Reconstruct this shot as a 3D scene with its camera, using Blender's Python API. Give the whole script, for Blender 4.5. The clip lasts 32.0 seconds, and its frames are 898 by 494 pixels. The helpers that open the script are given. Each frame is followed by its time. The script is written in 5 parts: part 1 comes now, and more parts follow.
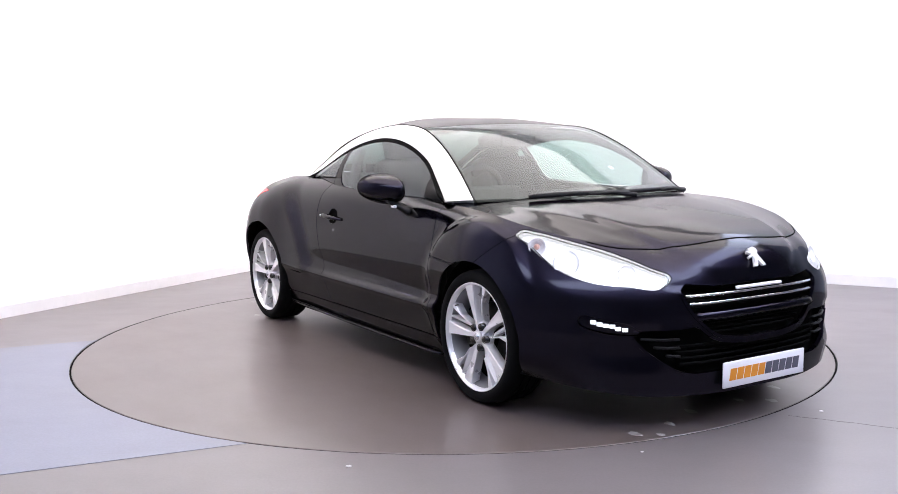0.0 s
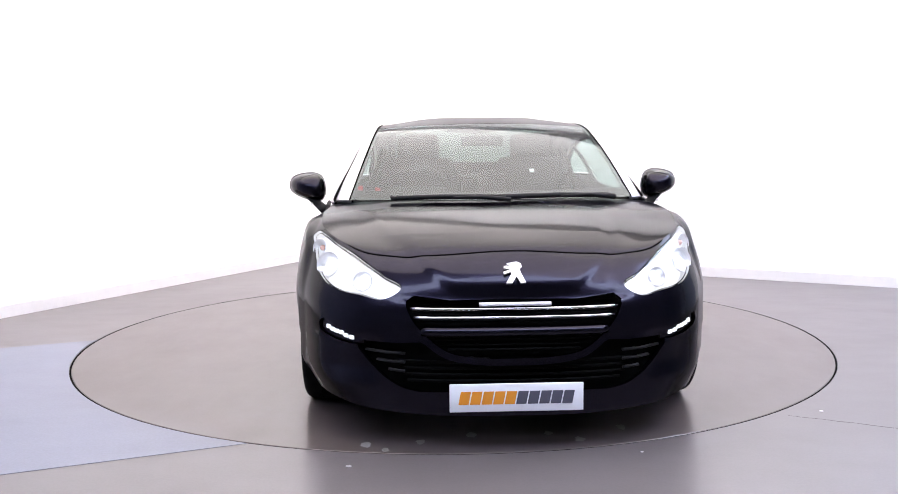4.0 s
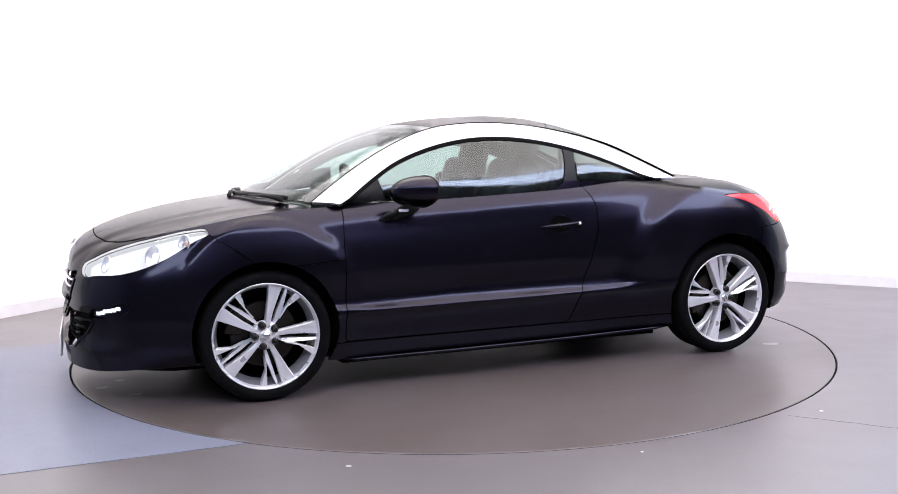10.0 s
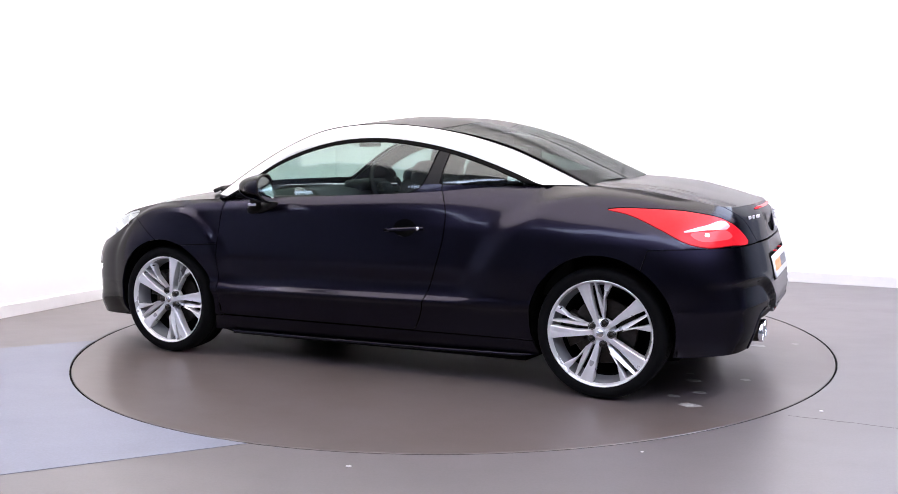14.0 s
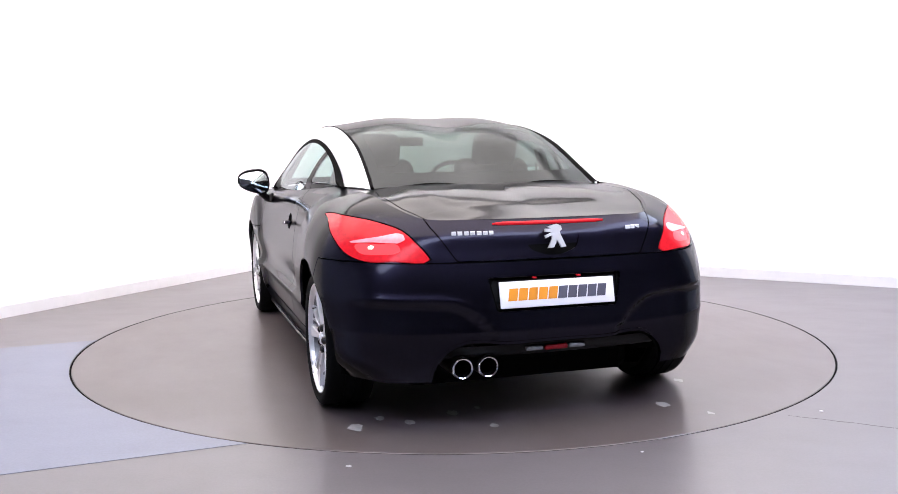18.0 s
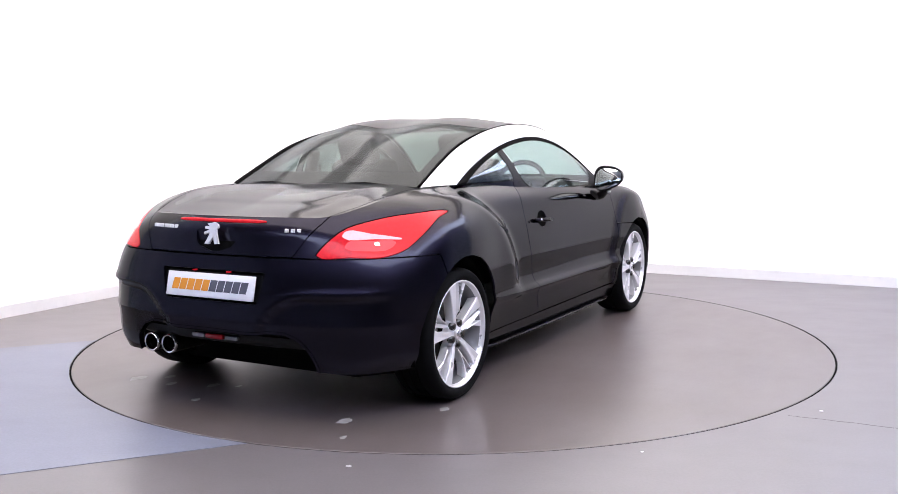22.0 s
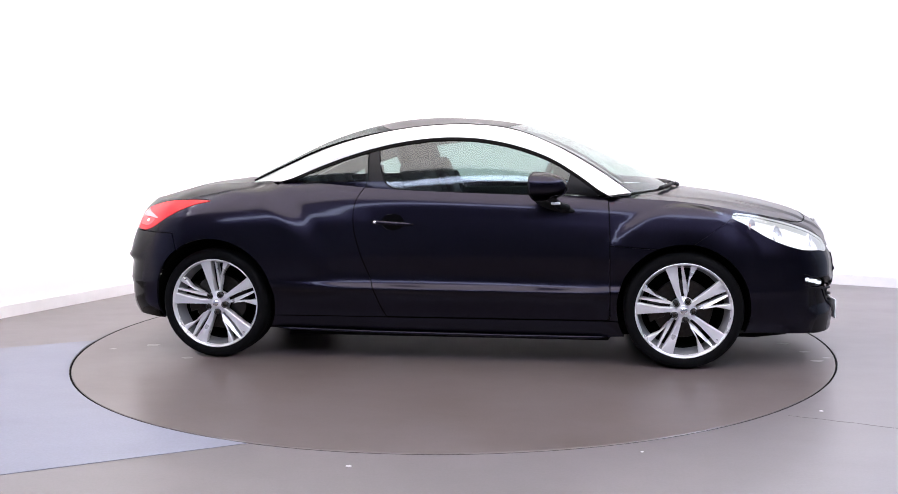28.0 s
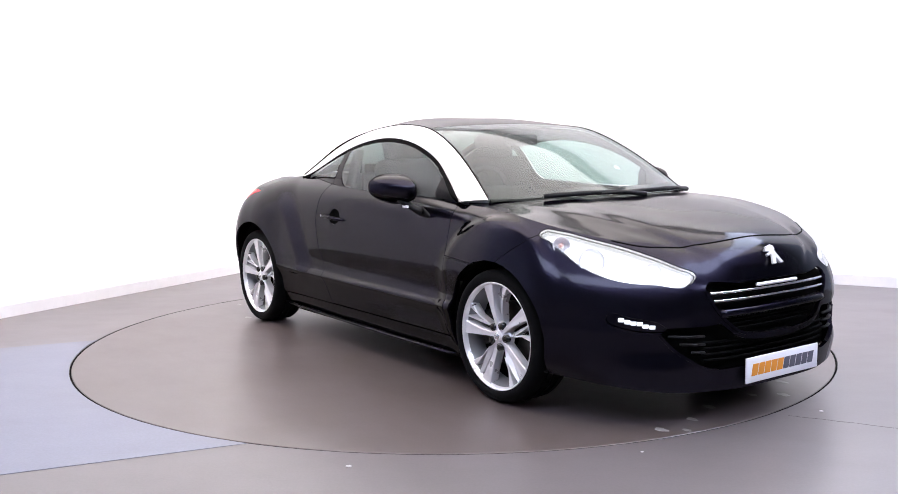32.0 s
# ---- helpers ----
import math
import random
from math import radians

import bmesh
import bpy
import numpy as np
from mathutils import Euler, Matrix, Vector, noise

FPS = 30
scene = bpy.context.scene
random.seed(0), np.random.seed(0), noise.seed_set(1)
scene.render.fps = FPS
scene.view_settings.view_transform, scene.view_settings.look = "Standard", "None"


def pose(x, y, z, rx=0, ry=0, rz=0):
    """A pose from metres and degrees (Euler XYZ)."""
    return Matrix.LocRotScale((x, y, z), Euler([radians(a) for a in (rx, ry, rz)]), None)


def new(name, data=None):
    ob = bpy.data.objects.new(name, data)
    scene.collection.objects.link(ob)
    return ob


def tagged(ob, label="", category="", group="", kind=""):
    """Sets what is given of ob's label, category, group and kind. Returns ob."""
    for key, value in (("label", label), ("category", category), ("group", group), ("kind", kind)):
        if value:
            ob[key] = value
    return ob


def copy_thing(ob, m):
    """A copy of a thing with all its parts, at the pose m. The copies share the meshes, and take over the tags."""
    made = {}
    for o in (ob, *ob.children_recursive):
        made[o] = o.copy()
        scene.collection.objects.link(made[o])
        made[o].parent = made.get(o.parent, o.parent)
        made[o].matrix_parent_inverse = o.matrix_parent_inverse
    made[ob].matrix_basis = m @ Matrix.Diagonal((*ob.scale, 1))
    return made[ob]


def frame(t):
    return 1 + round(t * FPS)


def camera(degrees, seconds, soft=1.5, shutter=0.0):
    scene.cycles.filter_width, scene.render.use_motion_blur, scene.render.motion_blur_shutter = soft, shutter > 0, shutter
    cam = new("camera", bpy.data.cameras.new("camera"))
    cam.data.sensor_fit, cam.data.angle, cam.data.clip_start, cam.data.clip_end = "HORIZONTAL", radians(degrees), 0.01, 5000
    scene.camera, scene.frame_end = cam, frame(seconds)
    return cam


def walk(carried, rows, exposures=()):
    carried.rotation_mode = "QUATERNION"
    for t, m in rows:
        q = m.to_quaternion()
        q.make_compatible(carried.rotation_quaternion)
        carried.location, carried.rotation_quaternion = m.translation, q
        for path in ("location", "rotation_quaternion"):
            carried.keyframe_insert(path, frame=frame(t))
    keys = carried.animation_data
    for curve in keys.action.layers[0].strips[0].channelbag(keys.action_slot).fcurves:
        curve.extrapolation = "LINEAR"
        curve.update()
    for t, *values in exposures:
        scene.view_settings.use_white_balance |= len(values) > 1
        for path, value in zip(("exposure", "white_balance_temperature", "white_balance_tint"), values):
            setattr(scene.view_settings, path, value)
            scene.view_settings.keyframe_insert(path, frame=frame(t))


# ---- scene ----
EXPOSURE = 0.0
LIGHT = 3.25
STRIP = 8.8
WASH = 51.0
TURN = [(0.0, -57.58), (0.5, -57.6), (1.0, -58.45), (1.5, -60.72), (2.0, -64.73), (2.5, -70.08), (4.5, -94.0), (5.0, -100.09),
        (6.0, -111.98), (7.0, -123.73), (8.0, -135.51), (9.0, -147.15), (10.0, -158.72), (11.0, -170.29), (12.0, -181.95),
        (13.0, -193.5), (14.0, -205.1), (15.0, -216.8), (16.0, -228.64), (17.0, -240.36), (18.0, -252.19), (19.0, -264.01), (20.0, -275.7),
        (21.0, -287.45), (22.0, -298.99), (23.0, -310.7), (24.0, -322.2), (25.0, -334.1), (26.0, -345.6), (27.0, -357.2),
        (28.0, -368.83), (29.0, -380.25), (30.0, -391.69), (31.0, -403.62), (32.0, -414.06)]
cam = camera(51.35, 32.0, soft=0.6)
CAMERA_POSE = pose(0, -5.776, 1.210, 90 - 6.418, 0, 0.164) @ pose(0, 0, 0, 0, 0, -0.617)
walk(cam, [(0.0, CAMERA_POSE), (32.0, CAMERA_POSE)], exposures=[(0.0, EXPOSURE), (32.0, EXPOSURE)])

# ---------- world: the closed hall is lit by its own ceiling lights ----------
world = bpy.data.worlds.new("world")
scene.world = world
world.use_nodes = True
world.node_tree.nodes["Background"].inputs[0].default_value = (0.8, 0.85, 1.0, 1)
world.node_tree.nodes["Background"].inputs[1].default_value = 0.05


# ---------- materials ----------
def material(name, color, rough=0.5, metal=0.0, coat=0.0, spec=0.5, grain=0.0, grain_scale=60.0, bump=0.0, bump_scale=200.0, emit=0.0, emit_color=None,
             rough_var=0.0, coat_rough=0.03, wear=None):
    m = bpy.data.materials.new(name)
    m.use_nodes = True
    nt = m.node_tree
    p = nt.nodes["Principled BSDF"]
    p.inputs["Base Color"].default_value = (*color, 1)
    p.inputs["Roughness"].default_value = rough
    p.inputs["Metallic"].default_value = metal
    p.inputs["Coat Weight"].default_value = coat
    p.inputs["Coat Roughness"].default_value = coat_rough
    p.inputs["Specular IOR Level"].default_value = spec
    tc = nt.nodes.new("ShaderNodeTexCoord")

    def noise_node(scale, detail=4.0):
        n = nt.nodes.new("ShaderNodeTexNoise")
        n.inputs["Scale"].default_value = scale
        n.inputs["Detail"].default_value = detail
        nt.links.new(tc.outputs["Object"], n.inputs["Vector"])
        return n

    if grain:
        fine, broad = noise_node(grain_scale), noise_node(grain_scale * 0.07)
        add = nt.nodes.new("ShaderNodeMath")
        add.operation = "ADD"
        nt.links.new(fine.outputs["Fac"], add.inputs[0])
        nt.links.new(broad.outputs["Fac"], add.inputs[1])
        ramp = nt.nodes.new("ShaderNodeMapRange")
        ramp.inputs["From Min"].default_value, ramp.inputs["From Max"].default_value = 0.6, 1.4
        ramp.inputs["To Min"].default_value, ramp.inputs["To Max"].default_value = 1 - grain, 1 + grain
        nt.links.new(add.outputs[0], ramp.inputs["Value"])
        mul = nt.nodes.new("ShaderNodeVectorMath")
        mul.operation = "SCALE"
        mul.inputs[0].default_value = color
        nt.links.new(ramp.outputs[0], mul.inputs["Scale"])
        nt.links.new(mul.outputs[0], p.inputs["Base Color"])
    if rough_var:
        n = noise_node(7.0)
        r = nt.nodes.new("ShaderNodeMapRange")
        r.inputs["From Min"].default_value, r.inputs["From Max"].default_value = 0.3, 0.7
        r.inputs["To Min"].default_value, r.inputs["To Max"].default_value = max(0.02, rough - rough_var), rough + rough_var
        nt.links.new(n.outputs["Fac"], r.inputs["Value"])
        nt.links.new(r.outputs[0], p.inputs["Roughness"])
    if bump:
        n = noise_node(bump_scale)
        b = nt.nodes.new("ShaderNodeBump")
        b.inputs["Strength"].default_value = bump
        b.inputs["Distance"].default_value = 0.002
        nt.links.new(n.outputs["Fac"], b.inputs["Height"])
        nt.links.new(b.outputs["Normal"], p.inputs["Normal"])
    if emit:
        p.inputs["Emission Color"].default_value = (*(emit_color or color), 1)
        p.inputs["Emission Strength"].default_value = emit
    return m


def glass_material(name, tint, gloss=0.05, rough=0.0, edge=0.7):
    """A thin pane: tinted see-through with gloss that rises at a slant."""
    m = bpy.data.materials.new(name)
    m.use_nodes = True
    nt = m.node_tree
    nt.nodes.clear()
    o = nt.nodes.new("ShaderNodeOutputMaterial")
    mix = nt.nodes.new("ShaderNodeMixShader")
    tr = nt.nodes.new("ShaderNodeBsdfTransparent")
    gl = nt.nodes.new("ShaderNodeBsdfGlossy")
    lw = nt.nodes.new("ShaderNodeLayerWeight")
    lw.inputs["Blend"].default_value = 0.5
    power = nt.nodes.new("ShaderNodeMath")
    power.operation = "POWER"
    power.inputs[1].default_value = 4.5
    fr = nt.nodes.new("ShaderNodeMath")
    fr.operation = "MULTIPLY_ADD"
    fr.inputs[1].default_value, fr.inputs[2].default_value = edge - gloss, gloss
    nt.links.new(lw.outputs["Facing"], power.inputs[0])
    nt.links.new(power.outputs[0], fr.inputs[0])
    tr.inputs["Color"].default_value = (*tint, 1)
    gl.inputs["Roughness"].default_value = rough
    gl.inputs["Color"].default_value = (0.95, 1.0, 1.0, 1)
    nt.links.new(fr.outputs[0], mix.inputs[0])
    nt.links.new(tr.outputs[0], mix.inputs[1])
    nt.links.new(gl.outputs[0], mix.inputs[2])
    nt.links.new(mix.outputs[0], o.inputs[0])
    return m


def paint_material():
    """Dark aubergine metallic paint under clear lacquer: fine flakes, faint orange peel."""
    m = material("aubergine_paint", (0.012, 0.011, 0.016), rough=0.315, metal=1.0, coat=0.60, coat_rough=0.10, spec=0.10)
    m.node_tree.nodes["Principled BSDF"].inputs["Specular Tint"].default_value = (0.12, 0.12, 0.16, 1)
    m.node_tree.nodes["Principled BSDF"].inputs["Coat IOR"].default_value = 1.34
    nt = m.node_tree
    p = nt.nodes["Principled BSDF"]
    tc = nt.nodes.new("ShaderNodeTexCoord")
    v = nt.nodes.new("ShaderNodeTexVoronoi")
    v.inputs["Scale"].default_value = 900
    nt.links.new(tc.outputs["Object"], v.inputs["Vector"])
    hue = nt.nodes.new("ShaderNodeMix")
    hue.data_type = "RGBA"
    hue.inputs["A"].default_value = (0.0060, 0.0054, 0.0092, 1)
    hue.inputs["B"].default_value = (0.0245, 0.0218, 0.0385, 1)
    nt.links.new(v.outputs["Color"], hue.inputs["Factor"])
    nt.links.new(hue.outputs["Result"], p.inputs["Base Color"])
    n = nt.nodes.new("ShaderNodeTexNoise")
    n.inputs["Scale"].default_value = 260
    nt.links.new(tc.outputs["Object"], n.inputs["Vector"])
    b = nt.nodes.new("ShaderNodeBump")
    b.inputs["Strength"].default_value = 0.02
    b.inputs["Distance"].default_value = 0.001
    nt.links.new(n.outputs["Fac"], b.inputs["Height"])
    nt.links.new(b.outputs["Normal"], p.inputs["Coat Normal"])
    return m


def floor_material(name, color, stain, rough):
    """Sealed concrete: cloudy tone, fine speckle, tyre smears and uneven gloss."""
    m = material(name, color, rough=rough, spec=0.62)
    nt = m.node_tree
    p = nt.nodes["Principled BSDF"]
    tc = nt.nodes.new("ShaderNodeTexCoord")

    def tex(scale, detail, rgh=0.6, squash=None):
        n = nt.nodes.new("ShaderNodeTexNoise")
        n.inputs["Scale"].default_value, n.inputs["Detail"].default_value, n.inputs["Roughness"].default_value = scale, detail, rgh
        if squash:
            mp = nt.nodes.new("ShaderNodeMapping")
            mp.inputs["Scale"].default_value = squash
            mp.inputs["Rotation"].default_value = (0, 0, 0.5)
            nt.links.new(tc.outputs["Object"], mp.inputs["Vector"])
            nt.links.new(mp.outputs[0], n.inputs["Vector"])
        else:
            nt.links.new(tc.outputs["Object"], n.inputs["Vector"])
        return n

    def rng(src, a, b, lo, hi):
        r = nt.nodes.new("ShaderNodeMapRange")
        r.inputs["From Min"].default_value, r.inputs["From Max"].default_value = a, b
        r.inputs["To Min"].default_value, r.inputs["To Max"].default_value = lo, hi
        nt.links.new(src, r.inputs["Value"])
        return r.outputs[0]

    cloud, speck, smear = tex(1.3, 5), tex(90, 3), tex(2.2, 6, 0.65, (1.0, 1.8, 1.0))
    mix = nt.nodes.new("ShaderNodeMix")
    mix.data_type = "RGBA"
    mix.inputs["A"].default_value, mix.inputs["B"].default_value = (*color, 1), (*stain, 1)
    nt.links.new(rng(cloud.outputs["Fac"], 0.35, 0.75, 0, 0.8), mix.inputs["Factor"])
    mul = nt.nodes.new("ShaderNodeMath")
    mul.operation = "MULTIPLY"
    nt.links.new(rng(speck.outputs["Fac"], 0.3, 0.7, 0.93, 1.07), mul.inputs[0])
    nt.links.new(rng(smear.outputs["Fac"], 0.5, 0.8, 1.0, 0.95), mul.inputs[1])
    sc = nt.nodes.new("ShaderNodeVectorMath")
    sc.operation = "SCALE"
    nt.links.new(mix.outputs["Result"], sc.inputs[0])
    nt.links.new(mul.outputs[0], sc.inputs["Scale"])
    nt.links.new(sc.outputs[0], p.inputs["Base Color"])
    nt.links.new(rng(smear.outputs["Fac"], 0.3, 0.7, rough - 0.015, rough + 0.025), p.inputs["Roughness"])
    b = nt.nodes.new("ShaderNodeBump")
    b.inputs["Strength"].default_value, b.inputs["Distance"].default_value = 0.03, 0.001
    nt.links.new(speck.outputs["Fac"], b.inputs["Height"])
    nt.links.new(b.outputs["Normal"], p.inputs["Normal"])
    return m


PAINT = paint_material()
SILVER = material("satin_silver_arch", (0.68, 0.68, 0.69), rough=0.30, metal=0.5, coat=0.6)
DARK = material("black_plastic", (0.008, 0.008, 0.009), rough=0.55, spec=0.2, grain=0.2, bump=0.15)
GLOSS = material("gloss_black", (0.006, 0.006, 0.007), rough=0.12, coat=0.8)
CRACK = material("floor_crack", (0.10, 0.092, 0.09), rough=0.8, spec=0.1)
INNER = material("inner_black", (0.004, 0.004, 0.004), rough=0.9, spec=0.05)
RUBBER = material("tyre_rubber", (0.004, 0.004, 0.0045), rough=0.7, spec=0.08, grain=0.25, bump=0.3, bump_scale=140)
ALLOY = material("silver_alloy", (0.88, 0.87, 0.88), rough=0.30, metal=0.5, rough_var=0.04)
# darker copy of the silver alloy, for the shaded barrel
SHADED_ALLOY = material("shaded_alloy", (0.26, 0.26, 0.27), rough=0.36, metal=0.4)
CHROME = material("chrome", (0.84, 0.84, 0.86), rough=0.10, metal=1.0)
BRIGHT = material("bright_badge_metal", (0.80, 0.80, 0.82), rough=0.22, metal=0.3, coat=0.8)
STEEL = material("brake_steel", (0.045, 0.040, 0.036), rough=0.4, metal=1.0, grain=0.3)
GLASS = glass_material("tinted_glass", (0.60, 0.74, 0.68), 0.06, 0.07)
GLASS_SIDE = glass_material("tinted_door_glass", (0.46, 0.59, 0.56), 0.07, 0.10)
GLASS_DARK = glass_material("dark_privacy_glass", (0.15, 0.19, 0.175), 0.035, 0.13, 0.32)
COVER = glass_material("clear_lamp_cover", (0.96, 0.97, 0.98), 0.04)
MIRROR = material("mirror_glass", (0.85, 0.9, 0.92), rough=0.01, metal=1.0)
REFLECTOR = material("lamp_reflector", (0.9, 0.9, 0.92), rough=0.28, metal=0.5)
LAMP = material("lit_headlamp", (1, 1, 1), rough=0.3, emit=2.5, emit_color=(0.95, 0.97, 1.0))
# the housing glows itself, for lamp light thrown about inside
HOUSING = material("glowing_lamp_housing", (0.80, 0.81, 0.85), rough=0.22, metal=0.7, bump=1.0, bump_scale=34, grain=0.6, grain_scale=30, emit=0.75, emit_color=(0.95, 0.96, 1.0))
LED = material("daytime_led", (1, 1, 1), rough=0.3, emit=1.0, emit_color=(0.85, 0.92, 1.0))
AMBER = material("amber_bulb", (0.85, 0.50, 0.42), rough=0.25, coat=1.0)
RED = material("red_lamp_lens", (0.42, 0.006, 0.012), rough=0.2, coat=0.06, spec=0.15, grain=0.35, grain_scale=55, emit=0.33, emit_color=(1.0, 0.03, 0.05))
RED_HOT = material("lit_red_lamp", (0.6, 0.015, 0.03), rough=0.2, coat=0.1, spec=0.15, emit=0.85, emit_color=(1.0, 0.11, 0.12))
CLEAR_RED = material("pink_lamp_band", (0.75, 0.30, 0.34), rough=0.15, coat=1.0, grain=0.2, grain_scale=70, emit=0.16, emit_color=(1.0, 0.34, 0.42))
DULL_RED = material("dull_red_lens", (0.22, 0.006, 0.010), rough=0.25, coat=0.2, spec=0.2)
SMOKED = material("smoked_clear_lens", (0.22, 0.22, 0.23), rough=0.2, metal=0.4, grain=0.4, grain_scale=60)
BULB = material("lit_tail_bulb", (1.0, 0.85, 0.7), rough=0.3, emit=1.3, emit_color=(1.0, 0.80, 0.62))
LEATHER = material("black_leather", (0.008, 0.008, 0.009), rough=0.6, spec=0.15, grain=0.15, bump=0.05, bump_scale=90)
TRIM = material("dashboard_plastic", (0.014, 0.0145, 0.015), rough=0.65, spec=0.15, grain=0.15, bump=0.04)
PLATE = material("white_plate", (0.93, 0.93, 0.95), rough=0.3, coat=0.3)
ORANGE = material("orange_print", (0.85, 0.33, 0.03), rough=0.3)
GREY_PRINT = material("grey_print", (0.10, 0.10, 0.13), rough=0.3)
WALL = material("white_wall_paint", (0.86, 0.845, 0.85), rough=0.7, grain=0.012, grain_scale=2.5)
SKIRT = material("skirting_paint", (0.74, 0.73, 0.74), rough=0.4, grain=0.04, grain_scale=15)
CEIL = material("light_ceiling_paint", (0.52, 0.515, 0.52), rough=0.85, grain=0.03)
# walls out of view, toned for what the car's paint reflects
BACK = material("unseen_wall_tone", (0.44, 0.48, 0.59), rough=0.8, grain=0.1, grain_scale=12)
FLOOR = floor_material("sealed_concrete", (0.128, 0.114, 0.116), (0.105, 0.093, 0.094), 0.33)
DISC = floor_material("turntable_concrete", (0.108, 0.090, 0.088), (0.074, 0.056, 0.049), 0.30)
BLUE = floor_material("blue_grey_concrete", (0.166, 0.176, 0.228), (0.146, 0.155, 0.200), 0.42)
# helper strips out of view, added only to whiten the walls
WASH_LIGHT = material("added_wash_diffuser", (1, 1, 1), rough=0.5, emit=WASH, emit_color=(1.0, 0.975, 1.005))
DRIP = material("dried_drip", (0.33, 0.32, 0.31), rough=0.4, grain=0.3, grain_scale=30)
ROOF = material("roof_lacquer", (0.010, 0.010, 0.012), rough=0.42, coat=0.06, coat_rough=0.15, spec=0.12)
STRIP_LIGHT = material("strip_diffuser", (1, 1, 1), rough=0.5, emit=STRIP, emit_color=(0.80, 0.89, 1.20))
TUBE_LIGHT = material("light_diffuser", (1, 1, 1), rough=0.5, emit=LIGHT, emit_color=(1.06, 0.97, 0.955))


# ---------- mesh helpers ----------
CENTRE = Vector((0.055, 0.162, 0.0))      # the car's own middle, seen from the turntable's axis


def empty(name, parent=None):
    o = new(name)
    o.parent = parent
    return o


def part(name, bm, mat, parent, label="", smooth=True, shift=(0, 0, 0), angle=None):
    """Links a bmesh as one mesh object under a thing or a part."""
    me = bpy.data.meshes.new(name)
    bmesh.ops.recalc_face_normals(bm, faces=bm.faces[:])
    bm.to_mesh(me)
    bm.free()
    me.materials.append(mat)
    if smooth:
        me.shade_smooth()
        if angle is not None:
            me.set_sharp_from_angle(angle=radians(angle))
    o = new(name, me)
    o.parent = parent
    o.location = shift
    if label:
        o["label"] = label
    return o


def panel(name, S, mat, parent, d=0.012, label=""):
    """Links a sheet of the body, with a turned-in edge, as one mesh object."""
    P, F = thick(S, d) if d else S
    me = bpy.data.meshes.new(name)
    me.from_pydata(P[:, :3].tolist(), [], F.tolist())
    me.materials.append(mat)
    me.shade_smooth()
    me.normals_split_custom_set_from_vertices(P[:, 3:].tolist())
    o = new(name, me)
    o.parent = parent
    if label:
        o["label"] = label
    return o


def box_bm(size, at=(0, 0, 0), bevel=0.0, seg=2, rot=None, bm=None):
    bm = bm or bmesh.new()
    m = Matrix.Translation(at) @ (rot or Matrix.Identity(4)) @ Matrix.Diagonal((*size, 1))
    r = bmesh.ops.create_cube(bm, size=1, matrix=m)
    if bevel:
        e = list({e for v in r["verts"] for e in v.link_edges})
        bmesh.ops.bevel(bm, geom=e, offset=bevel, segments=seg, profile=0.5, affect="EDGES")
    return bm


def lathe_bm(profile, n=48, axis="Y", at=(0, 0, 0), bm=None, closed=False):
    """Turns a profile of (radius, height along the axis) round the axis."""
    bm = bm or bmesh.new()
    rows = []
    for k in range(n):
        a = 2 * math.pi * k / n
        c, s = math.cos(a), math.sin(a)
        row = []
        for r, h in profile:
            p = {"Y": (r * c, h, r * s), "Z": (r * c, r * s, h), "X": (h, r * c, r * s)}[axis]
            row.append(bm.verts.new((p[0] + at[0], p[1] + at[1], p[2] + at[2])))
        rows.append(row)
    m = len(profile)
    for k in range(n):
        a, b = rows[k], rows[(k + 1) % n]
        for j in range(m if closed else m - 1):
            jj = (j + 1) % m
            bm.faces.new((a[j], a[jj], b[jj], b[j]))
    bmesh.ops.remove_doubles(bm, verts=bm.verts[:], dist=1e-5)
    return bm


def tube_bm(path, radius, n=8, closed=False, bm=None, flat=1.0):
    """A round bar along a path."""
    bm = bm or bmesh.new()
    P = [Vector(p) for p in path]
    rings = []
    for i, p in enumerate(P):
        a = P[(i - 1) % len(P)] if closed or i else P[0]
        b = P[(i + 1) % len(P)] if closed or i < len(P) - 1 else P[-1]
        d = (b - a).normalized()
        up = Vector((0, 0, 1)) if abs(d.z) < 0.9 else Vector((0, 1, 0))
        u = d.cross(up).normalized()
        v = u.cross(d)
        r = radius[i] if isinstance(radius, (list, tuple)) else radius
        rings.append([bm.verts.new(p + (u * math.cos(2 * math.pi * k / n) + v * math.sin(2 * math.pi * k / n) * flat) * r) for k in range(n)])
    m = len(P)
    for i in range(m if closed else m - 1):
        a, b = rings[i], rings[(i + 1) % m]
        for k in range(n):
            bm.faces.new((a[k], a[(k + 1) % n], b[(k + 1) % n], b[k]))
    if not closed:
        bm.faces.new(rings[0][::-1])
        bm.faces.new(rings[-1])
    return bm


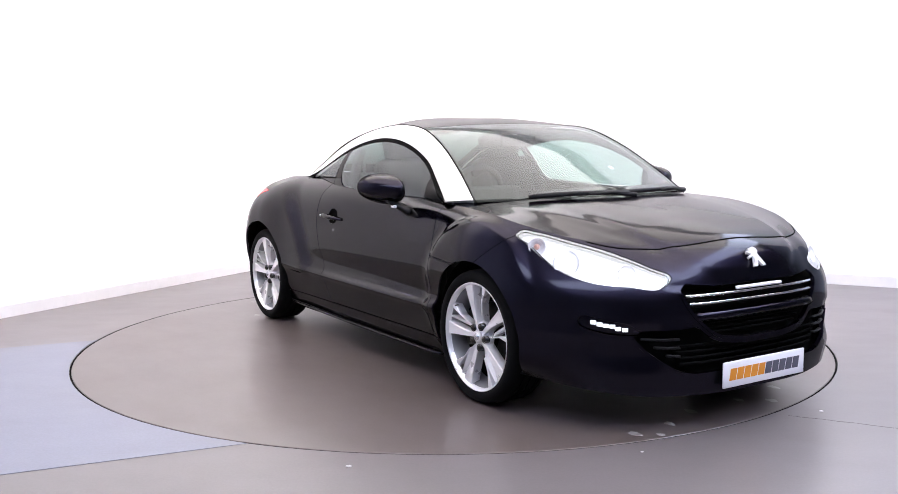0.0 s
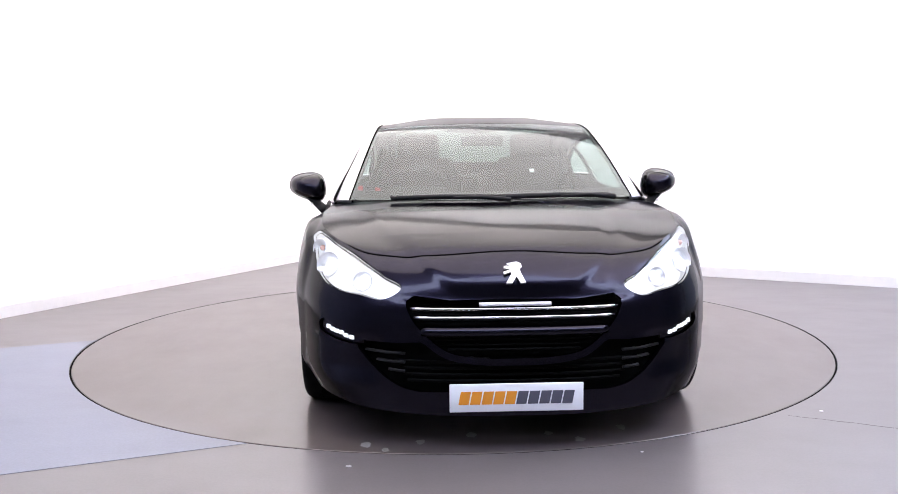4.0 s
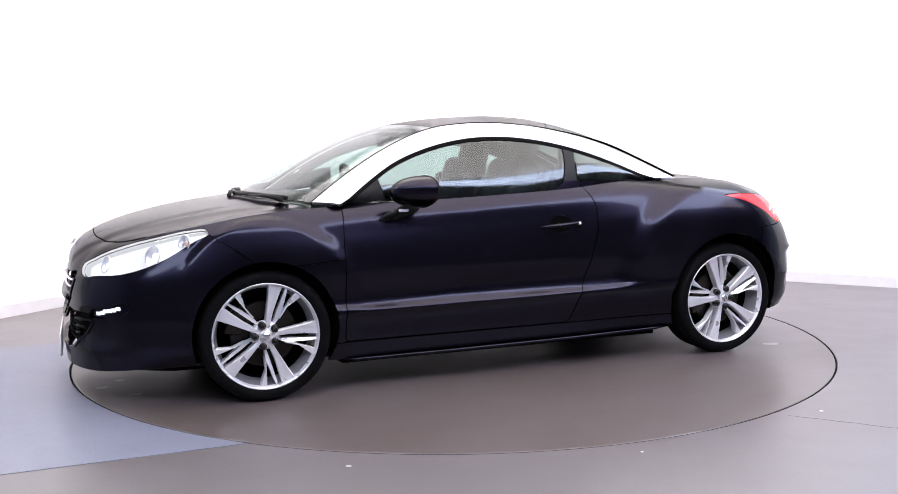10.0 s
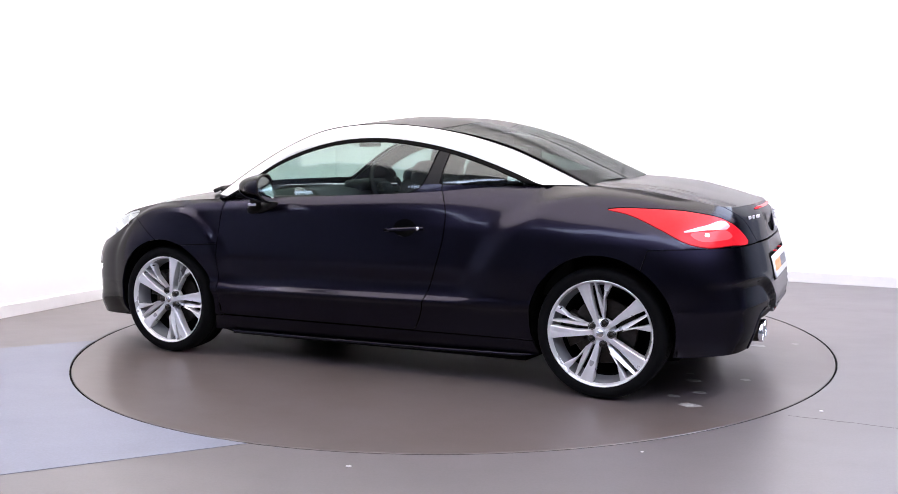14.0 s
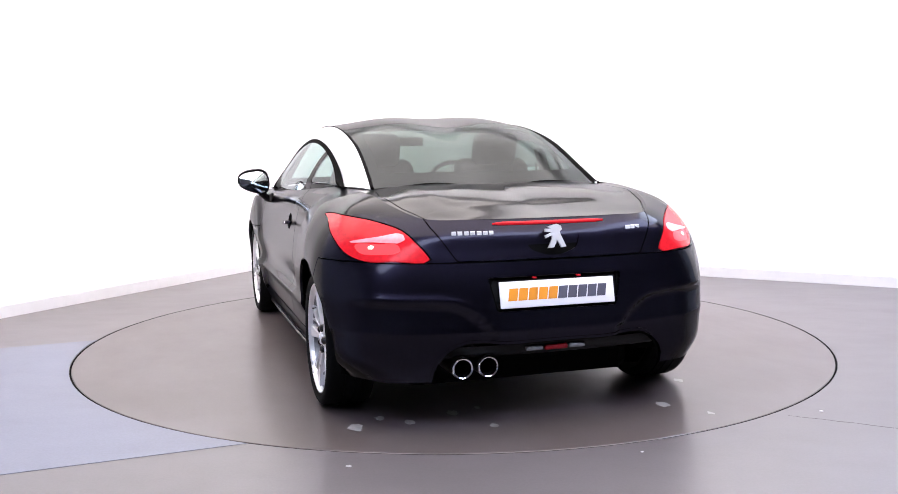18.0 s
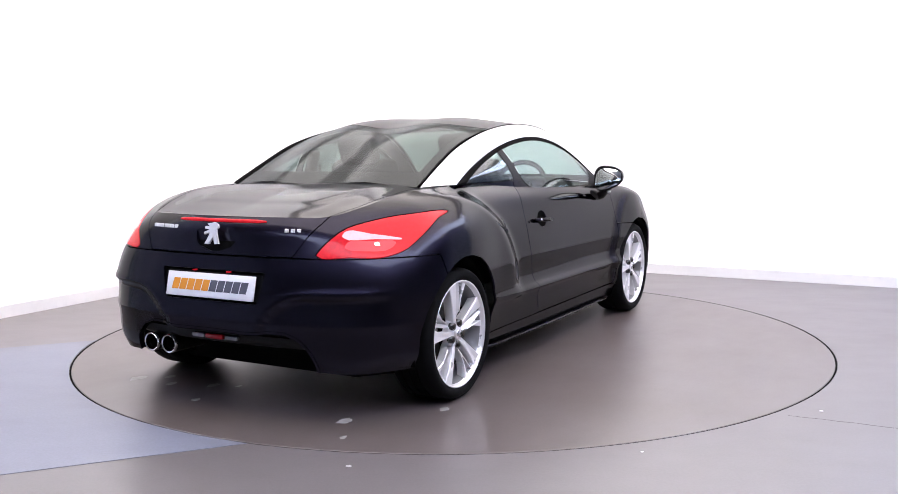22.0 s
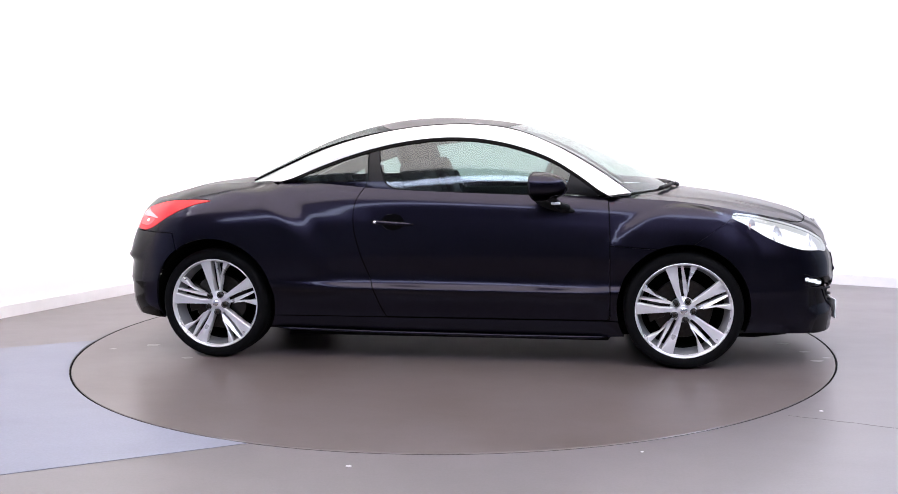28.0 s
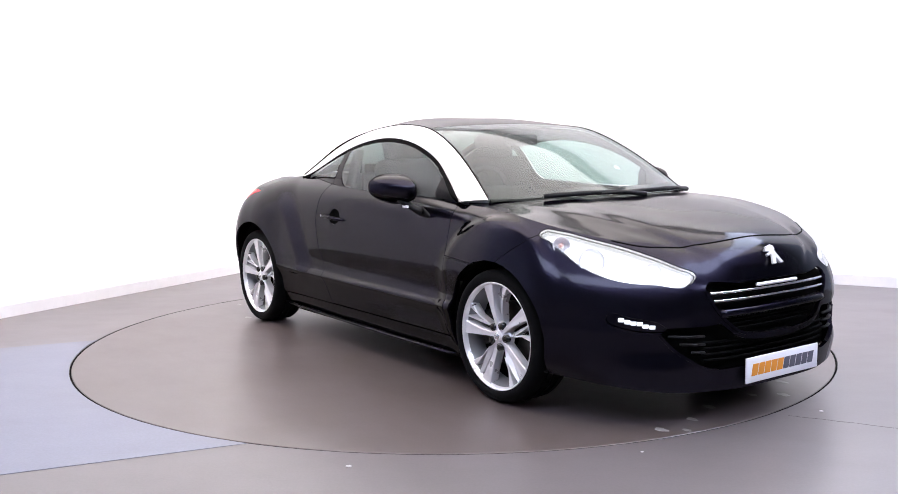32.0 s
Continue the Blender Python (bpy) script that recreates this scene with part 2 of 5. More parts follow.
def prism_bm(poly, top, bottom, bevel=0.0, bm=None, to=None):
    """A prism over a plane polygon (a, b); to(a, b, h) sets it in space. bevel: a chamfer round the top."""
    bm = bm or bmesh.new()
    to = to or (lambda a, b, h: (a, b, h))
    c = (sum(p[0] for p in poly) / len(poly), sum(p[1] for p in poly) / len(poly))

    def h_of(h, p):
        return h(p) if callable(h) else h
    levels = [[(p, h_of(bottom, p)) for p in poly]]
    if bevel:
        levels.append([(p, h_of(top, p) - bevel) for p in poly])
        n = len(poly)
        ins = []
        for i in range(n):
            p, q, r = Vector(poly[i - 1]), Vector(poly[i]), Vector(poly[(i + 1) % n])
            e1, e2 = (q - p).normalized(), (r - q).normalized()
            n1, n2 = Vector((-e1.y, e1.x)), Vector((-e2.y, e2.x))
            if n1.dot(Vector(c) - q) < 0 and n2.dot(Vector(c) - q) < 0:
                n1, n2 = -n1, -n2
            m = (n1 + n2)
            m = m.normalized() * bevel / max(0.4, m.normalized().dot(n1)) if m.length > 1e-6 else n1 * bevel
            ins.append((q.x + m.x, q.y + m.y))
        levels.append([(p, h_of(top, p)) for p in ins])
    else:
        levels.append([(p, h_of(top, p)) for p in poly])
    V = [[bm.verts.new(to(p[0], p[1], h)) for p, h in lv] for lv in levels]
    n = len(poly)
    for a, b in zip(V, V[1:]):
        for i in range(n):
            bm.faces.new((a[i], a[(i + 1) % n], b[(i + 1) % n], b[i]))
    bm.faces.new(V[0][::-1])
    bm.faces.new(V[-1])
    return bm


# ---------- surface tools ----------
def tangents(K, P):
    """Three-point slopes of a spline with knots K (m, c) through P (m, c, 3)."""
    m = len(P)
    h = np.maximum(np.diff(K, axis=0), 1e-9)[..., None]
    d = np.diff(P, axis=0) / h
    T = np.empty_like(P)
    for i in range(1, m - 1):
        T[i] = (d[i - 1] * h[i] + d[i] * h[i - 1]) / (h[i - 1] + h[i])
    T[0] = 1.5 * d[0] - 0.5 * T[1]
    T[-1] = 1.5 * d[-1] - 0.5 * T[-2]
    return T


def spline(P, n, K=None, mirror=False):
    """Samples a spline through P (m, c, 3), n steps from point to point. mirror: both ends lie on the plane y = 0."""
    P = np.asarray(P, float)
    flat = P.ndim == 2
    if flat:
        P = P[:, None, :]
    if K is None:
        K = np.concatenate([np.zeros((1, P.shape[1])), np.cumsum(np.linalg.norm(np.diff(P, axis=0), axis=2), axis=0)])
    K = np.broadcast_to(np.asarray(K, float).reshape(len(P), -1), P.shape[:2])
    if mirror:
        flip = np.array([1.0, -1.0, 1.0])
        P2 = np.concatenate([P[1:2] * flip, P, P[-2:-1] * flip])
        K2 = np.concatenate([2 * K[:1] - K[1:2], K, 2 * K[-1:] - K[-2:-1]])
        T = tangents(K2, P2)[1:-1]
    else:
        T = tangents(K, P)
    out = []
    for i in range(len(P) - 1):
        h = (K[i + 1] - K[i])[:, None]
        for j in range(n if i < len(P) - 2 else n + 1):
            s = j / n
            out.append((2 * s**3 - 3 * s**2 + 1) * P[i] + (s**3 - 2 * s**2 + s) * h * T[i]
                       + (-2 * s**3 + 3 * s**2) * P[i + 1] + (s**3 - s**2) * h * T[i + 1])
    out = np.array(out)
    return out[:, 0] if flat else out


def resample(C, n):
    """n + 1 points at even steps along the polyline C."""
    C = np.asarray(C, float)
    L = np.concatenate([[0], np.cumsum(np.linalg.norm(np.diff(C, axis=0), axis=1))])
    return np.stack([np.interp(np.linspace(0, L[-1], n + 1), L, C[:, k]) for k in range(C.shape[1])], 1)


def coons(A, B, C, D):
    """Patch from the edges A (s along, t=0), B (s along, t=1), C (t along, s=0), D (t along, s=1): grid [t][s]."""
    n, m = len(A), len(C)
    s = np.linspace(0, 1, n)[None, :, None]
    t = np.linspace(0, 1, m)[:, None, None]
    return ((1 - t) * A[None] + t * B[None] + (1 - s) * C[:, None] + s * D[:, None]
            - ((1 - s) * (1 - t) * A[0] + s * (1 - t) * A[-1] + (1 - s) * t * B[0] + s * t * B[-1]))


def sheet(G, up=2):
    """A triangle sheet (vertices, triangles) with outward normals from a grid of points. up: the axis along which most normals point."""
    r, c = G.shape[:2]
    V = G.reshape(-1, 3)
    I = np.arange(r * c).reshape(r, c)
    a, b, d, e = I[:-1, :-1].ravel(), I[:-1, 1:].ravel(), I[1:, :-1].ravel(), I[1:, 1:].ravel()
    F = np.concatenate([np.stack([a, b, e], 1), np.stack([a, e, d], 1)])
    S = with_normals(V, F)
    if S[0][:, 3 + up].sum() < 0:
        S = with_normals(V, F[:, ::-1])
    return S


def with_normals(V, F):
    N = np.zeros_like(V)
    n = np.cross(V[F[:, 1]] - V[F[:, 0]], V[F[:, 2]] - V[F[:, 0]])
    for k in range(3):
        np.add.at(N, F[:, k], n)
    # points on the middle plane have no sideways normal
    mid = np.abs(V[:, 1]) < 1e-6
    N[mid, 1] = 0
    N /= np.maximum(np.linalg.norm(N, axis=1, keepdims=True), 1e-12)
    return np.concatenate([V, N], 1), F


def trim(S, f):
    """The piece of the sheet S on which f(points) < 0, cut cleanly along f = 0."""
    V, F = S
    if len(F) == 0:
        return S
    d = f(V[:, :3])
    d = np.where(np.abs(d) < 1e-7, 1e-7, d)
    ins = (d < 0)[F]
    k = ins.sum(1)
    keep = [F[k == 3]]
    newV, cache, tris = [], {}, []

    def cut(i, j):
        key = (min(i, j), max(i, j))
        if key not in cache:
            a, b = key
            w = d[a] / (d[a] - d[b])
            cache[key] = len(V) + len(newV)
            newV.append(V[a] * (1 - w) + V[b] * w)
        return cache[key]

    for tri, flags in zip(F[(k > 0) & (k < 3)], ins[(k > 0) & (k < 3)]):
        poly = []
        for q in range(3):
            i, j = tri[q], tri[(q + 1) % 3]
            if flags[q]:
                poly.append(i)
            if flags[q] != flags[(q + 1) % 3]:
                poly.append(cut(i, j))
        for q in range(1, len(poly) - 1):
            tris.append((poly[0], poly[q], poly[q + 1]))
    F2 = np.concatenate(keep + ([np.array(tris)] if tris else []))
    V2 = np.concatenate([V] + ([np.array(newV)] if newV else []))
    used = np.unique(F2)
    back = np.full(len(V2), -1)
    back[used] = np.arange(len(used))
    V2 = V2[used]
    return V2, back[F2].astype(int)


def merged(*sheets):
    """Several sheets in one, welded where their points meet."""
    V = np.concatenate([s[0] for s in sheets])
    off = np.cumsum([0] + [len(s[0]) for s in sheets[:-1]])
    F = np.concatenate([s[1] + o for s, o in zip(sheets, off)])
    key = np.round(V[:, :3] * 20000).astype(np.int64)
    _, first, inv = np.unique(key, axis=0, return_index=True, return_inverse=True)
    inv = inv.ravel()
    N = np.zeros((len(first), 3))
    np.add.at(N, inv, V[:, 3:])
    N /= np.maximum(np.linalg.norm(N, axis=1, keepdims=True), 1e-9)
    F = inv[F]
    F = F[(F[:, 0] != F[:, 1]) & (F[:, 1] != F[:, 2]) & (F[:, 0] != F[:, 2])]
    return np.concatenate([V[first, :3], N], 1), F


def mirrored(S):
    V = S[0].copy()
    V[:, 1] *= -1
    V[:, 4] *= -1
    return V, S[1][:, ::-1]


def both(S):
    return merged(S, mirrored(S))


def moved(S, d):
    """The sheet shifted by d along its normals."""
    V = S[0].copy()
    V[:, :3] += V[:, 3:] * d
    return V, S[1]


def thick(S, d=0.012):
    """Adds a turned-in edge of depth d round the sheet's border. Returns vertices, triangles, normals."""
    V, F = S
    E = np.concatenate([F[:, [0, 1]], F[:, [1, 2]], F[:, [2, 0]]])
    key = np.sort(E, axis=1)
    _, inv, cnt = np.unique(key, axis=0, return_inverse=True, return_counts=True)
    rim = E[cnt[inv.ravel()] == 1]
    ids = np.unique(rim)
    n = len(V)
    top = {i: n + k for k, i in enumerate(ids)}
    low = {i: n + len(ids) + k for k, i in enumerate(ids)}
    A = V[ids].copy()
    B = V[ids].copy()
    B[:, :3] -= B[:, 3:] * d
    T = []
    side = np.zeros((n + 2 * len(ids), 3))
    P = np.concatenate([V, A, B])
    for i, j in rim:
        a, b, c, e = top[i], top[j], low[i], low[j]
        T += [(b, a, c), (b, c, e)]
        nn = np.cross(P[j, :3] - P[i, :3], P[i, 3:])
        for q in (a, b, c, e):
            side[q] += nn
    side[:n] = V[:, 3:]
    side /= np.maximum(np.linalg.norm(side, axis=1, keepdims=True), 1e-12)
    P[:, 3:] = side
    return P, np.concatenate([F, np.array(T, int).reshape(-1, 3)])


def outline(points, n=6, closed=True):
    """A smooth closed curve in the plane through the points."""
    P = np.asarray(points, float)
    if n <= 1:
        return P
    Q = np.concatenate([P[-2:], P, P[:3]])
    Q3 = np.concatenate([Q, np.zeros((len(Q), 1))], 1)
    S = spline(Q3, n)[:, :2]
    return S[2 * n:(2 + len(P)) * n]


def inside(poly, ax=(0, 2), limit=None):
    """Signed distance (below 0 inside) of points to a closed polygon, seen along one axis. ax may be two direction vectors."""
    A = np.asarray(poly, float)
    B = np.roll(A, -1, axis=0)

    def f(P):
        if isinstance(ax[0], int):
            Q = P[:, list(ax)]
        else:
            Q = np.stack([P @ np.asarray(ax[0], float), P @ np.asarray(ax[1], float)], 1)
        best = np.full(len(Q), 1e9)
        odd = np.zeros(len(Q), bool)
        for a, b in zip(A, B):
            e = b - a
            w = Q - a
            t = np.clip((w @ e) / max(e @ e, 1e-12), 0, 1)
            best = np.minimum(best, np.linalg.norm(w - t[:, None] * e, axis=1))
            c = (a[1] <= Q[:, 1]) != (b[1] <= Q[:, 1])
            if e[1] != 0:
                xi = a[0] + (Q[:, 1] - a[1]) / e[1] * e[0]
                odd ^= c & (Q[:, 0] < xi)
        d = np.where(odd, -best, best)
        if limit is not None:
            d = np.maximum(d, limit(P))
        return d
    return f


def grow(f, g):
    return lambda P: f(P) - g


def out(f, g=0.0):
    return lambda P: g - f(P)


def circle(x, z, r, ymin=0.45):
    return lambda P: np.where(np.abs(P[:, 1]) > ymin, np.hypot(P[:, 0] - x, P[:, 2] - z) - r, 1.0)


# ---------- the body's design lines: nose centre, round the flank, tail centre ----------
def ring(xs, ys, zs):
    return np.stack([np.array(xs), np.array(ys), np.array(zs)], 1)


LIP = ring([2.165, 2.135, 2.04, 1.88, 1.64, 1.306, 0.92, 0.3, -0.35, -0.88, -1.306, -1.66, -1.86, -1.95, -1.965],
           [0, .36, .60, .76, .84, .86, .835, .83, .83, .835, .86, .83, .70, .42, 0],
           [.148, .150, .160, .182, .195, .18, .155, .155, .16, .17, .19, .215, .215, .225, .225])
LOW = ring([2.17, 2.142, 2.052, 1.90, 1.65, 1.306, 0.92, 0.3, -0.35, -0.88, -1.306, -1.67, -1.88, -1.985, -2.00],
           [0, .36, .61, .775, .87, .895, .865, .86, .86, .865, .90, .87, .73, .42, 0],
           [.25, .25, .25, .25, .25, .26, .245, .245, .25, .26, .27, .28, .28, .30, .30])
CRS = ring([2.15, 2.12, 2.035, 1.89, 1.65, 1.306, 0.92, 0.3, -0.35, -0.88, -1.306, -1.67, -1.895, -2.005, -2.02],
           [0, .37, .62, .785, .885, .915, .895, .892, .893, .898, .92, .89, .745, .42, 0],
           [.41, .41, .41, .415, .41, .42, .40, .402, .408, .418, .44, .43, .43, .43, .43])
MID = ring([2.13, 2.105, 2.015, 1.86, 1.64, 1.306, 0.92, 0.3, -0.35, -0.88, -1.306, -1.67, -1.88, -1.985, -2.00],
           [0, .37, .61, .785, .88, .918, .90, .882, .882, .888, .922, .885, .735, .41, 0],
           [.56, .56, .56, .57, .59, .60, .60, .60, .60, .61, .62, .60, .58, .58, .58])
SHO = ring([2.102, 2.068, 1.965, 1.795, 1.60, 1.306, 0.92, 0.3, -0.35, -0.88, -1.306, -1.65, -1.85, -1.94, -1.962],
           [0, .36, .59, .75, .84, .90, .875, .862, .862, .862, .89, .83, .66, .36, 0],
           [.675, .662, .665, .70, .738, .75, .77, .79, .80, .82, .80, .77, .76, .76, .76])
UPP = ring([2.068, 2.035, 1.93, 1.762, 1.585, 1.306, 0.92, 0.3, -0.35, -0.88, -1.306, -1.65, -1.835, -1.918, -1.94],
           [0, .355, .583, .735, .822, .870, .84, .838, .833, .79, .80, .745, .60, .33, 0],
           [.735, .720, .722, .758, .795, .832, .865, .885, .905, .93, .90, .86, .83, .835, .835])
TOP = ring([2.022, 1.992, 1.90, 1.735, 1.565, 1.306, 0.92, 0.3, -0.35, -0.88, -1.306, -1.65, -1.80, -1.88, -1.90],
           [0, .35, .568, .708, .785, .815, .79, .80, .79, .70, .665, .60, .52, .30, 0],
           [.775, .757, .757, .800, .836, .88, .905, .925, .955, .99, .972, .925, .89, .887, .887])

# the bumper's face reaches a little ahead of the bonnet's edge
for line, reach in ((LIP, .015), (LOW, .018), (CRS, .032), (MID, .035), (SHO, .033), (UPP, .020)):
    line[:4, 0] += reach * np.array([1, 1, .9, .4])


def between(A, B, w, dy):
    """A line between two design lines; dy moves it sideways along the doors."""
    R = A * (1 - w) + B * w
    R[:, 1] += dy * np.array([0, 0, 0, 0, 0, 0, .8, 1, 1, .35, 0, 0, 0, 0, 0])
    return R


RINGS = [LIP, LOW, between(LOW, CRS, 0.82, 0.002), between(LOW, CRS, 1.0, 0.010), between(CRS, MID, 0.16, -0.013), MID, SHO, UPP, TOP]
NU, NV = 16, 13
KU = np.concatenate([[0], np.cumsum(np.linalg.norm(np.diff(MID, axis=0), axis=1))])
FLANK = spline(np.stack([spline(r, NU, KU, mirror=True) for r in RINGS]), NV)      # [v][u]


def step(a, b, x):
    t = np.clip((x - a) / (b - a), 0, 1)
    return t * t * (3 - 2 * t)


def sculpt(G):
    """Wheel-arch bulges with their edges on the flank, and the scoops of both bumpers."""
    V, F = sheet(G, 1)
    P, N = V[:, :3], V[:, 3:]
    x, y, z = P.T
    d = np.zeros(len(P))
    # rear haunch: stands proud of the door, its front edge runs down towards the wheel
    r = (np.abs((x + 1.306) / 0.66) ** 1.8 + np.abs((z - 0.40) / 0.60) ** 1.8) ** (1 / 1.8)
    d += 0.030 * step(1.13, 0.89, r) * step(1.06, 0.88, z) * step(0.32, 0.52, z) * step(-1.78, -1.45, x)
    # front wing: an arched bulge with a crest over the wheel that ends ahead of the door
    r = np.hypot((x - 1.28) / 0.42, (z - 0.45) / 0.40)
    d += 0.018 * step(1.08, 0.95, r) * step(0.98, 0.90, z) * step(0.15, 0.3, z) * step(1.75, 1.52, x)
    # rear bumper: an edge that runs in from the wheel and turns down beside the plate
    yc = np.abs(y)
    zc = np.interp(yc, [0.24, 0.285, 0.335, 0.385, 0.43, 0.48, 0.58, 0.9], [0.345, 0.43, 0.487, 0.525, 0.547, 0.558, 0.563, 0.566])
    fade = step(0.86, 0.72, yc) * step(-1.66, -1.80, x) * step(0.23, 0.29, yc)
    d -= 0.019 * step(-0.002, 0.030, zc - z) * fade * step(0.14, 0.40, z)
    d += 0.006 * np.exp(-((z - zc - 0.004) / 0.018) ** 2) * fade * step(0.40, 0.47, z)
    # nose: a raised shield round the emblem, its edge runs up to the bonnet on either side
    zs = np.where(yc < 0.25, 0.643 + 0.25 * yc ** 2, 0.6586 + (yc - 0.25) * 0.8)
    d -= 0.008 * step(-0.022, 0.036, zs - z) * step(0.575, 0.615, z) * step(0.52, 0.40, yc) * (x > 1.7)
    # nose: hollow beside the lower intake, under the running lights
    d -= 0.016 * step(0.47, 0.41, z) * step(0.24, 0.33, z) * step(0.50, 0.58, yc) * step(0.80, 0.70, yc) * (x > 1.7)
    return (P + N * d[:, None]).reshape(G.shape)


FLANK = sculpt(FLANK)
TOPLINE = FLANK[-1]


def at_station(s):
    return int(round(s * NU))


# upper edge of the silver arch (edge of the canopy) and the centre line of screen, roof and back light
ARCH_UP = spline(np.array([(1.02, .715, .925), (.79, .665, 1.082), (.60, .63, 1.188), (.364, .598, 1.278), (.124, .58, 1.308), (-.121, .572, 1.303),
                           (-.427, .57, 1.26), (-.733, .573, 1.176), (-.976, .585, 1.073), (-1.16, .60, .988)]), 10)
SPINE = spline(np.array([(1.27, 0, .935), (.98, 0, 1.078), (.74, 0, 1.192), (.40, 0, 1.308), (.16, 0, 1.345), (-.121, 0, 1.357),
                         (-.45, 0, 1.316), (-.76, 0, 1.228), (-1.03, 0, 1.106), (-1.25, 0, 1.002)]), 10)
NW = 24


def canopy():
    """Screen, roof and back light in one skin, with the two bubbles."""
    w = np.linspace(0, 1, NW + 1)[None, :, None]
    E, C = ARCH_UP[:, None, :], SPINE[:, None, :]
    G = C + (E - C) * w**2
    G[:, :, 1] = (E[:, :, 1] * w[:, :, 0])
    y, x = G[:, :, 1], G[:, :, 0]
    deep = 0.030 * np.clip((0.25 - x) / 0.6, 0, 1) ** 1.3
    lift = np.exp(-((y - 0.30) / 0.17) ** 2) - np.exp(-(y / 0.15) ** 2)
    G[:, :, 2] += deep * (0.55 * lift) * np.clip((-x + 0.25) / 0.3, 0, 1)
    return G


CANOPY = canopy()
ARCH_LOW = spline(np.array([(.88, .795, .912), (.72, .748, 1.033), (.60, .715, 1.106), (.422, .69, 1.176), (.18, .668, 1.226), (0, .66, 1.234),
                            (-.213, .655, 1.216), (-.424, .655, 1.175), (-.664, .66, 1.101), (-.844, .672, 1.031), (-.94, .685, .99)]), 9)


def arch_strip():
    """The silver roof arch: a strip with a slight crown from its upper to its lower edge."""
    n = 100
    A, B = resample(ARCH_UP, n), resample(ARCH_LOW, n)
    w = np.linspace(0, 1, 9)[None, :, None]
    G = A[:, None] * (1 - w) + B[:, None] * w
    mid = (A + B) / 2 - np.array([-0.1, 0, 0.75])
    mid[:, 0] = 0
    nrm = mid / np.linalg.norm(mid, axis=1, keepdims=True)
    return G + nrm[:, None] * (0.016 * 4 * w * (1 - w))


def hood():
    """Bonnet: front edge and side from the top line, back along the screen's foot."""
    a, b = at_station(2.6), at_station(5.85)
    front = resample(TOPLINE[:a + 1], 60)
    side = resample(TOPLINE[a:b + 1], 60)
    corner = TOPLINE[b]
    back = spline(np.array([(1.285, 0, .93), (1.26, .25, .929), (1.17, .50, .922), (1.05, .67, .913), tuple(corner)]), 8)
    back = resample(back, 60)
    mid = resample(spline(np.array([tuple(TOPLINE[0]), (1.80, 0, .848), (1.55, 0, .895), tuple(back[0])]), 10), 60)
    G = coons(front, back, mid, side)
    # a soft ridge on either side that runs from the nose towards the screen pillars
    s = np.linspace(0, 1, len(G))[:, None]
    ridge = 0.385 + 0.30 * s - 0.03 * s * s
    y = G[:, :, 1]
    off = y - ridge
    shape = np.where(off < 0, np.exp(-(off / 0.34) ** 2), np.exp(-(off / 0.065) ** 2))
    G[:, :, 2] += 0.010 * shape * np.clip(1.15 - s, 0, 1) * np.clip(s / 0.25, 0, 1) - 0.004 * np.exp(-(y / 0.2) ** 2) * np.sin(np.pi * s)
    # the front edge rolls over towards the nose
    u = 0.8 * s
    G[:, :, 2] += 0.006 * (u / 0.06) * np.exp(1 - u / 0.06) * (1 - np.linspace(0, 1, G.shape[1])[None, :] ** 4)
    return G


def deck():
    """Boot deck: from the back light's foot to the tail edge."""
    a, b = at_station(9.55), at_station(12.3)
    side = resample(TOPLINE[a:b + 1], 30)
    tail = resample(TOPLINE[b:][::-1], 30)
    front = resample(spline(np.array([(-1.25, 0, 1.004), (-1.235, .25, 1.008), (-1.19, .48, 1.0), (-1.155, .60, .985), tuple(TOPLINE[a])]), 8), 30)
    mid = resample(spline(np.array([(-1.25, 0, 1.004), (-1.5, 0, .968), (-1.72, 0, .922), (-1.905, 0, .887)]), 10), 30)
    G = coons(front, tail, mid, side)
    # a low plateau that narrows towards the tail
    x, y = G[:, :, 0], np.abs(G[:, :, 1])
    edge = np.interp(-x, [1.2, 1.66], [0.52, 0.36])
    G[:, :, 2] += 0.003 * step(edge + 0.03, edge - 0.03, y) * step(-1.70, -1.64, x) * step(-1.24, -1.32, x)
    return G


def side_glass():
    """Side window skin between the body's belt and the arch."""
    n = 90
    lo = resample(TOPLINE[at_station(5.9):at_station(9.3) + 1], n)
    lo[:, 1] -= 0.006
    hi = resample(ARCH_LOW, n)
    w = np.linspace(0, 1, 13)[None, :, None]
    G = lo[:, None] * (1 - w) + hi[:, None] * w
    G[:, :, 1] += 0.02 * 4 * w[:, :, 0] * (1 - w[:, :, 0])
    return G


# ---------- the hall ----------
CORNER = Vector((-1.25, 4.42))
ALONG_LEFT = Vector((-0.471, -0.882))         # from the corner along the one wall
ALONG_RIGHT = Vector((0.872, -0.490))         # and along the other
HEIGHT = 3.6
WL, WR = 14.0, 15.0
WHITE_L, WHITE_R = 5.6, 6.6                    # the white corner ends here; beyond it stand unseen blue-grey walls


def wall_piece(name, start, way, length, inward, mat, z0, z1, deep, label, category, over=0.0):
    bm = bmesh.new()
    a = start - way * over
    b = start + way * (length + over)
    quad = [a, b, b - inward * deep, a - inward * deep]
    prism_bm([tuple(v) for v in quad], z1, z0, bm=bm)
    o = part(name, bm, mat, None, smooth=False)
    return tagged(o, label, category, kind="structure")


